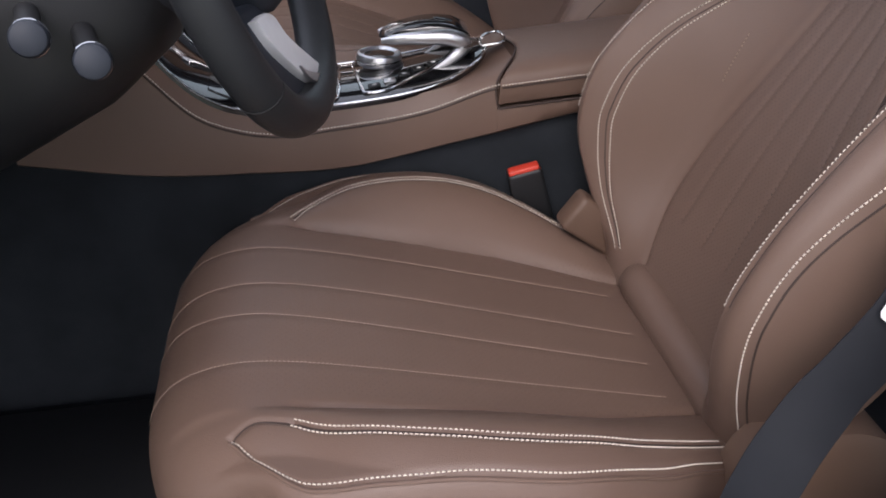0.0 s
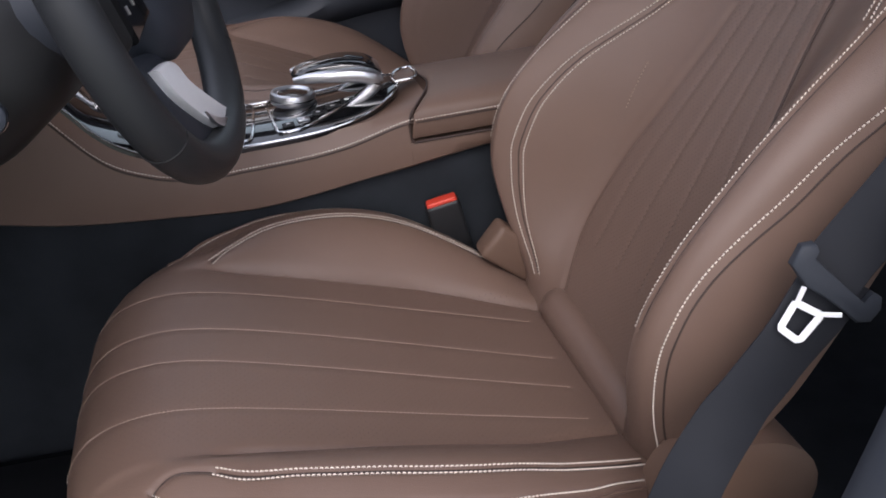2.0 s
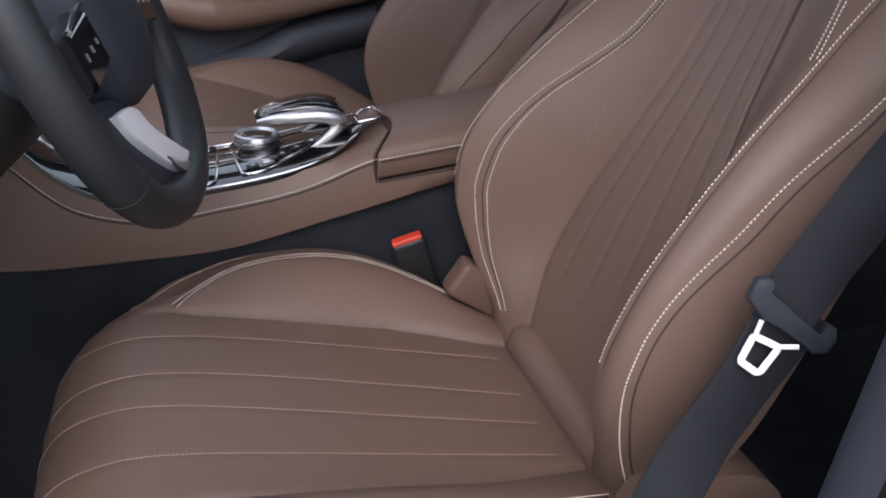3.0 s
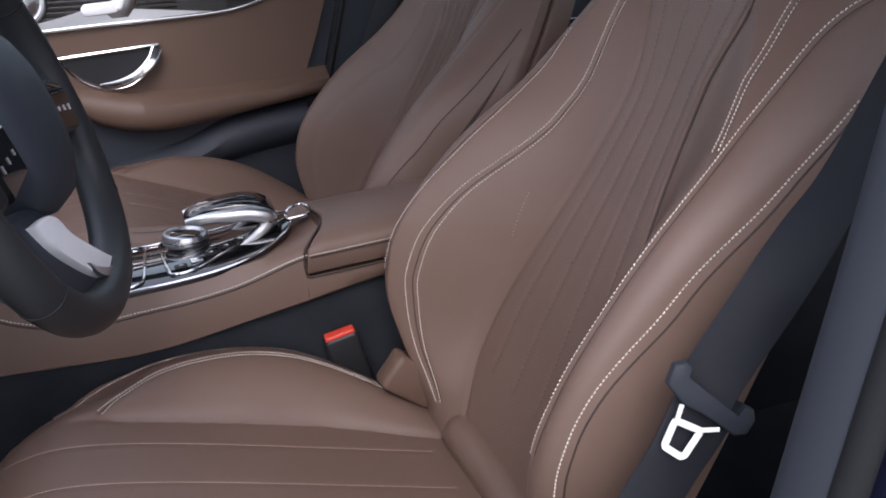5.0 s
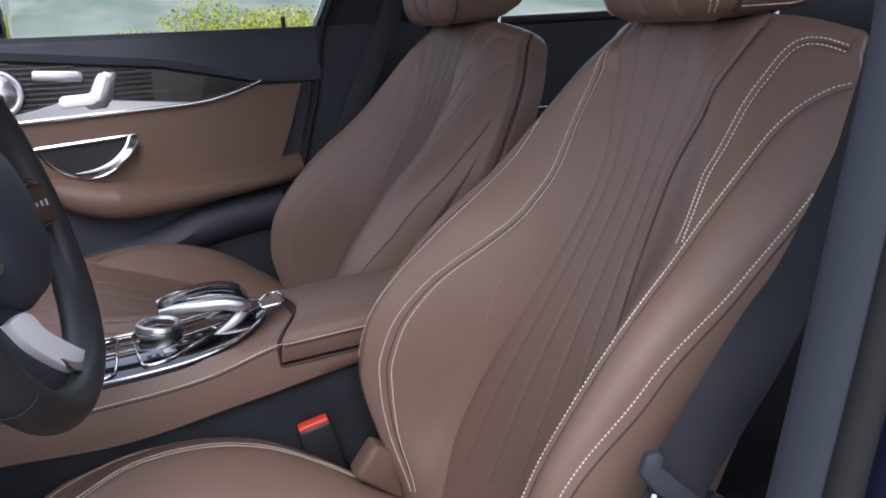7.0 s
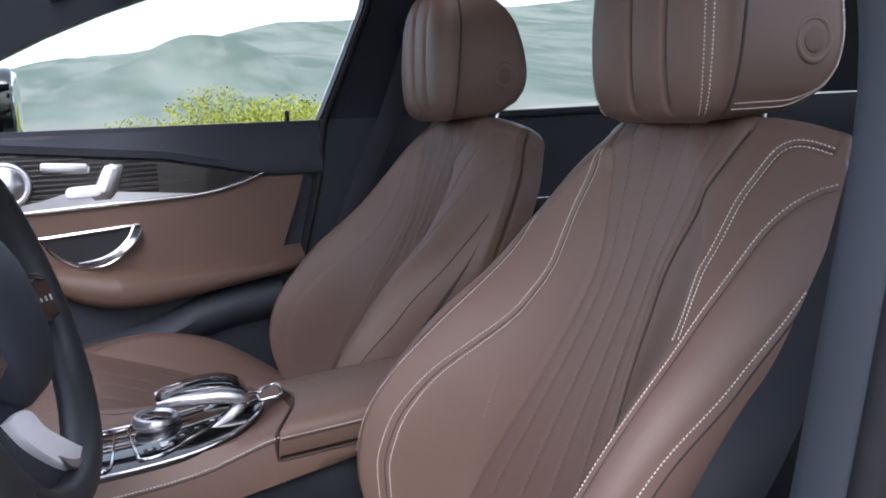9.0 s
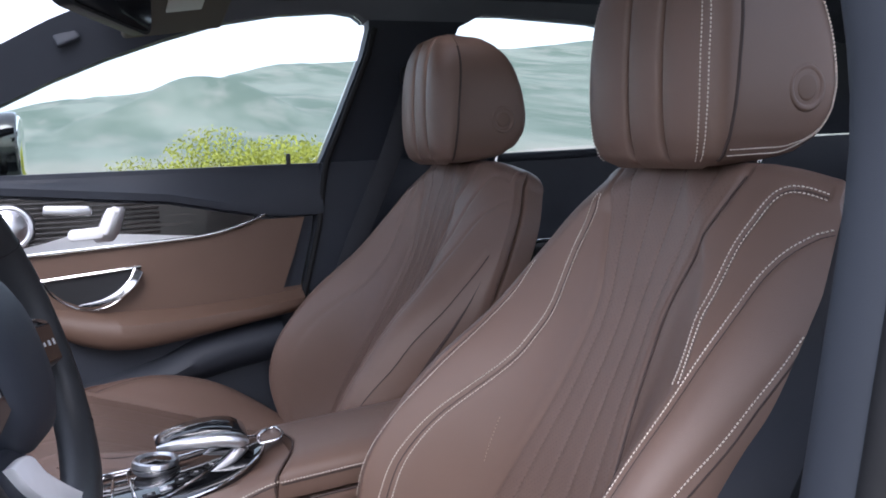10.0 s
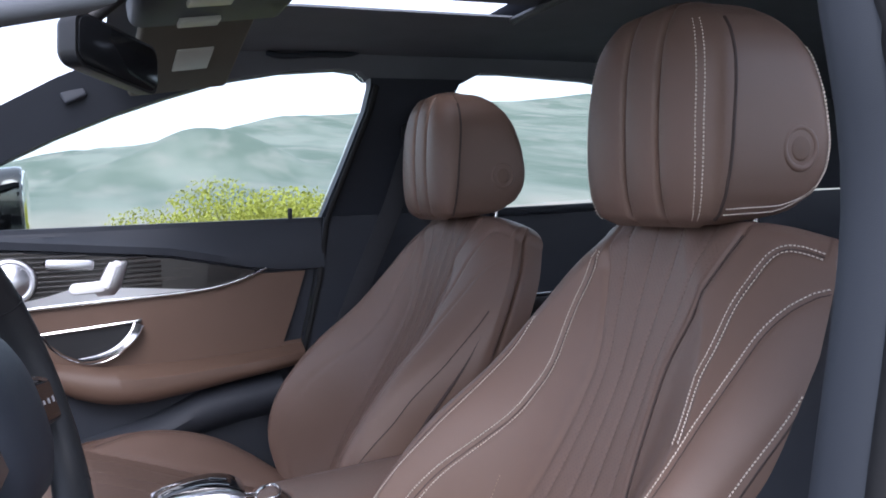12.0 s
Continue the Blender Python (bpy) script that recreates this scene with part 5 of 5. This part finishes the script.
ln = np.array([(0.135, -0.43, 0.30), (0.19, -0.44, 0.60), (0.232, -0.44, 0.80), (0.266, -0.44, 0.97), (0.294, -0.44, 1.15), (0.286, -0.43, 1.28), (0.300, -0.39, 1.42), (0.33, -0.31, 1.54)])
sec = [(-0.004, 0.0), (0.0, -0.004), (0.002, -0.015), (-0.002, -0.035), (-0.010, -0.045), (-0.03, -0.048), (-0.24, -0.048), (-0.24, 0.0)]
rings = []
for p in spline(ln, 40):
    rings.append([(p[0] - a, p[1] + b, p[2]) for a, b in sec])
part("pillar_trim", loft(rings), plastic_grey, near_pillar)
part("door_seal", tube(spline(ln + np.array((0.016, -0.047, 0)), 40), 0.012, 10), rubber, near_pillar)
rings = []
for p in spline(ln + np.array((0.034, -0.072, 0)), 40):
    rings.append([(p[0] + a, p[1] + b, p[2]) for a, b in [(0, 0), (0.006, -0.01), (0.05, -0.03), (0.24, -0.035), (0.24, 0.03), (0.0, 0.03)]])
part("pillar_outer", loft(rings), paint, near_pillar, "dark blue painted pillar")
part("door_striker", tube(spline([(0.30, -0.555, 0.80), (0.305, -0.585, 0.802), (0.325, -0.59, 0.804), (0.33, -0.56, 0.806)], 20), 0.005, 8), silver, near_pillar)
solid("sill", box(-1.0, 0.9, -0.56, -0.40, 0.17, 0.33, 0.02), plastic, "charcoal door sill trim", "sill", "structure")
solid("wall_near_rear", prism([(0.50, 0.28), (2.35, 0.28), (2.35, 1.14), (0.60, 1.124)], -0.40, -0.36), plastic, "dark near rear door", "wall", "structure")
solid("wall_rear", box(2.30, 2.36, -0.4, 1.15, 0.2, 1.16, 0.01), plastic, "dark rear bulkhead", "wall", "structure")

belt = thing("seat_belt", "dark grey seat belt with a silver tongue hanging by the seat", "seat belt", (0.25, -0.32, 0.4))


def strap(pts, w, face, turn=0):
    """Webbing along a line that twists by an angle (degrees) on its way."""
    ln = spline(pts, 50)
    d = np.gradient(ln, axis=0)
    d /= np.linalg.norm(d, axis=1)[:, None]
    f = np.array(face) - (d @ np.array(face))[:, None] * d
    f /= np.linalg.norm(f, axis=1)[:, None]
    a = np.radians(np.interp(np.linspace(0, 1, 50), [0, 0.2, 0.36, 0.44, 0.55, 0.69, 1], [0, 0, 0.37 * turn, 0.57 * turn, 0.72 * turn, turn, turn]))[:, None]
    return part("webbing", sweep(ln, rounded(w, 0.0022, 0.0008, 2), f * np.cos(a) + np.cross(d, f) * np.sin(a)), belt_web, belt)


strap([(0.258, -0.318, 0.745), (0.272, -0.318, 0.768), (0.305, -0.323, 0.820), (0.342, -0.326, 0.876), (0.360, -0.33, 0.907), (0.376, -0.335, 0.949), (0.390, -0.34, 1.004), (0.405, -0.35, 1.09), (0.41, -0.36, 1.15)], 0.050, (-0.64, -0.74, 0.2), -80)
strap([(0.268, -0.318, 0.748), (0.244, -0.320, 0.708), (0.208, -0.325, 0.663), (0.179, -0.328, 0.624), (0.146, -0.335, 0.563), (0.125, -0.34, 0.48), (0.115, -0.345, 0.30)], 0.054, (-0.62, -0.52, -0.58))
tongue_ax, tongue_up = np.array((0.70, -0.30, -0.42)), np.array((0.46, 0.05, 0.80))
tongue_ax /= np.linalg.norm(tongue_ax)
tongue_n = np.cross(tongue_ax, tongue_up)
tongue_n /= np.linalg.norm(tongue_n)
tongue_up = np.cross(tongue_n, tongue_ax)
if tongue_n[1] > 0:
    tongue_n = -tongue_n
TO = np.array((0.264, -0.320, 0.756))
grip_line = [(-0.0393, 0.001), (-0.0316, 0.0076), (-0.0275, 0.006), (-0.0265, -0.002), (0.0, -0.008), (0.0308, -0.0148), (0.0322, -0.0040), (0.0400, -0.0041), (0.0453, -0.0124), (0.0444, -0.0254), (0.0349, -0.0314), (0.0164, -0.0277), (0.0, -0.0258), (-0.0169, -0.0256), (-0.0372, -0.0162)]
part("tongue_grip", slab(grip_line, TO, tongue_ax, tongue_up, tongue_n, 0.010), plastic_grey, belt, "charcoal moulded tongue grip")


def on_tongue(p, q, k=0.006):
    return TO + p * tongue_ax + q * tongue_up + k * tongue_n


plate_line = [(-0.0150, -0.0405), (0.0070, -0.0395), (0.0080, -0.0420), (0.0060, -0.0640), (0.0030, -0.0665), (-0.0125, -0.0645), (-0.0140, -0.0620), (-0.0155, -0.0430)]
ring = even(np.array([on_tongue(p, q) for p, q in plate_line + plate_line[:1]]), 60)
part("tongue_plate", sweep(ring, rounded(0.0062, 0.0025, 0.001), tongue_n), bright_silver, belt, "bright metal tongue")
for root, end in (((-0.0145, -0.0400), (-0.0185, -0.0262)), ((0.0070, -0.0395), (0.0205, -0.0312))):
    part("tongue_arm", sweep(np.array([on_tongue(*root), on_tongue(*end, 0.009)]), rounded(0.0042, 0.0025, 0.001), tuple(tongue_n)), bright_silver, belt, "bright metal tongue")

belt2 = thing("seat_belt", "dark grey seat belt on the far centre pillar", "seat belt", (0.45, 1.05, 0.5))
ln = spline([(0.535, 0.975, 1.30), (0.48, 1.01, 1.13), (0.40, 1.03, 0.95), (0.33, 1.035, 0.78), (0.27, 1.04, 0.60)], 40)
part("webbing", sweep(ln, rounded(0.047, 0.0022, 0.0008, 2), (-0.35, -0.92, 0.1)), belt_web, belt2)
part("belt_guide", oriented(box(-0.035, 0.035, -0.012, 0.012, -0.02, 0.02, 0.008), pose(0.535, 0.97, 1.31, -20, 10, 0)), black, belt2)

# ---- outside ----
door_mirror = thing("door_mirror", "rounded black door mirror outside the far window", "mirror", (-0.4, 1.3, 1.2))
MO = np.array((-0.318, 1.30, 1.190))
rings = []
for k, s in ((-0.09, 0.35), (-0.075, 0.7), (-0.04, 0.95), (0.0, 1.0), (0.012, 0.99), (0.016, 0.95)):
    rings.append([MO + np.array((k, 0, 0)) + s * np.array((0, a, b)) for a, b in rounded(0.22, 0.15, 0.06, 8)])
hs = part("mirror_housing", loft(rings), piano, door_mirror)
part("mirror_face", slab([(a * 0.9, b * 0.88) for a, b in rounded(0.22, 0.15, 0.06, 8)], MO + np.array((0.0165, 0, 0)), (0, 1, 0), (0, 0, 1), (1, 0, 0), 0.002, 0.0006), mirror_glass, door_mirror, "mirror glass")
part("mirror_foot", tube([(-0.36, 1.13, 1.12), (-0.35, 1.2, 1.12), (-0.35, 1.24, 1.125)], 0.02, 10), piano, door_mirror)


def hills():
    m = bpy.data.materials.new("hill_scrub_hazed")
    m.use_nodes = True
    nt = m.node_tree
    b = nt.nodes["Principled BSDF"]
    b.inputs["Roughness"].default_value, b.inputs["Specular IOR Level"].default_value = 0.95, 0.05
    tc = nt.nodes.new("ShaderNodeTexCoord")
    mp = nt.nodes.new("ShaderNodeMapping")
    mp.inputs["Scale"].default_value = (1, 0.22, 1.6)
    nt.links.new(tc.outputs["Object"], mp.inputs[0])
    last = None
    # scrub tones paled towards grey, so distance haze sits in the base colour
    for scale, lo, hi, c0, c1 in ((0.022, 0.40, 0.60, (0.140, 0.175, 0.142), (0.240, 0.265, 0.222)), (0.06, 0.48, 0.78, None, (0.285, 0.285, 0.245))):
        nz, rp, mx = nt.nodes.new("ShaderNodeTexNoise"), nt.nodes.new("ShaderNodeMapRange"), nt.nodes.new("ShaderNodeMixRGB")
        nz.inputs["Scale"].default_value, nz.inputs["Detail"].default_value = scale, 5
        rp.inputs["From Min"].default_value, rp.inputs["From Max"].default_value = lo, hi
        nt.links.new(mp.outputs[0], nz.inputs["Vector"])
        nt.links.new(nz.outputs[0], rp.inputs["Value"])
        nt.links.new(rp.outputs[0], mx.inputs[0])
        mx.inputs[2].default_value = (*c1, 1)
        if last is None:
            mx.inputs[1].default_value = (*c0, 1)
        else:
            nt.links.new(last, mx.inputs[1])
        last = mx.outputs[0]
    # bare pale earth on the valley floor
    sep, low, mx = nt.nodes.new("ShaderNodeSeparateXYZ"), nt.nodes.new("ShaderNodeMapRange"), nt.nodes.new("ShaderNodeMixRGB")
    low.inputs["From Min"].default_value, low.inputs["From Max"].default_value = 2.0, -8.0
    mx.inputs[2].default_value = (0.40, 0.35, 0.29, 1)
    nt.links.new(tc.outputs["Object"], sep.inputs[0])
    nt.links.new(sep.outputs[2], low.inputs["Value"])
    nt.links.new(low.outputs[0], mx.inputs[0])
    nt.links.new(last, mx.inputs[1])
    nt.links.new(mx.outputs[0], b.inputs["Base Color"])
    return m


hill_scrub_hazed = hills()
bush_green = mat("bright_bush_leaf", (0.34, 0.355, 0.060), 0.8, spec=0.2, vary=0.3, vscale=1.2)
road_mat = mat("pale_gravel", (0.22, 0.20, 0.18), 0.95, bump=0.5, scale=40, vary=0.2, vscale=1.5)
n = 240
gx, gy = np.meshgrid(np.linspace(-1, 1, n), np.linspace(-1, 1, n), indexing="ij")
gx, gy = np.sign(gx) * np.abs(gx) ** 3 * 2400, np.sign(gy) * np.abs(gy) ** 3 * 2400
gz = np.zeros_like(gx)
for i in range(n):
    for j in range(n):
        px, py = gx[i, j], gy[i, j]
        d = max(0.0, py - 6)
        drop = -14 * min(1, d / 60) if d > 0 else 0
        rise = 0
        if py > 150:
            q = noise.noise((px * 0.0022, py * 0.0022, 3.1)) * 0.6 + noise.noise((px * 0.007, py * 0.007, 7.7)) * 0.25 + noise.noise((px * 0.02, py * 0.02, 1.7)) * 0.07 + abs(noise.noise((px * 0.05, py * 0.05, 5.2))) * 0.04
            k = min(1, (py - 150) / 700)
            rise = k * (66 + 40 * q + 0.125 * min(1100, max(-380, px)))
        knoll = (40 + 14 * noise.noise((px * 0.02, py * 0.02, 4.4))) * math.exp(-(((px - 52) / 75) ** 2) - ((py - 470) / 110) ** 2)
        gz[i, j] = drop + max(rise, 0.35 * rise + knoll)
solid("ground", ngrid(np.stack([gx, gy, gz], -1)), hill_scrub_hazed, "hazy green hills beyond a valley", "ground", "structure")


def bush(name, c, r, label, seed):
    """A shrub: short stems under a crown of many small leaves in uneven clumps."""
    rng = np.random.default_rng(seed)
    ob = thing(name, label, "bush", tuple(c))
    stems = []
    for i in range(5):
        a = rng.uniform(0, 6.28)
        stems.append(tube([c, c + np.array((0.25 * r * math.cos(a), 0.25 * r * math.sin(a), 0.5 * r)), c + np.array((0.5 * r * math.cos(a), 0.5 * r * math.sin(a), 0.95 * r))], 0.04 * r, 6))
    part("stems", merge(*stems), road_mat, ob)
    n_leaf, P = 6500, []
    for _ in range(30):
        cx, cy, cz, cr = rng.uniform(-1, 1), rng.uniform(-1, 1), rng.uniform(0.2, 1.0), rng.uniform(0.30, 0.44)
        fall = 1 - 0.45 * (cx * cx + cy * cy) / 2
        d = rng.normal(size=(n_leaf, 3))
        d /= np.linalg.norm(d, axis=1)[:, None]
        P.append(c + r * np.array((cx * 0.55, cy * 0.6, cz * fall)) + d * (cr * r * rng.uniform(0.4, 1.0, n_leaf))[:, None])
    P = np.concatenate(P)
    P = P[P[:, 2] > c[2]]
    m = len(P)
    u = rng.normal(size=(m, 3))
    u /= np.linalg.norm(u, axis=1)[:, None]
    w = np.cross(u, rng.normal(size=(m, 3)))
    w /= np.linalg.norm(w, axis=1)[:, None] + 1e-9
    size = (r * rng.uniform(0.008, 0.0150, m))[:, None]
    vs = np.stack([P - u * size, P + w * size * 0.55, P + u * size, P - w * size * 0.55], 1).reshape(-1, 3)
    fs = np.arange(4 * m).reshape(-1, 4)
    me = bpy.data.meshes.new("crown")
    me.vertices.add(4 * m)
    me.vertices.foreach_set("co", vs.ravel())
    me.loops.add(4 * m)
    me.loops.foreach_set("vertex_index", fs.ravel())
    me.polygons.add(m)
    me.polygons.foreach_set("loop_start", np.arange(0, 4 * m, 4))
    me.update()
    me.materials.append(bush_green)
    crown = new("crown", me)
    crown.parent = ob
    crown.matrix_parent_inverse = Matrix.Translation(c).inverted()
    return ob


for i, (bx, by, foot, top) in enumerate(((2.5, 16.0, -2.6, 1.33), (3.9, 15.6, -2.6, 1.15), (5.3, 16.8, -2.6, 1.05), (1.15, 15.4, -1.9, 0.98))):
    bush("bush", np.array((bx, by, foot)), (top - foot) / 1.22, "bright green roadside bush with small leaves", 11 + i)
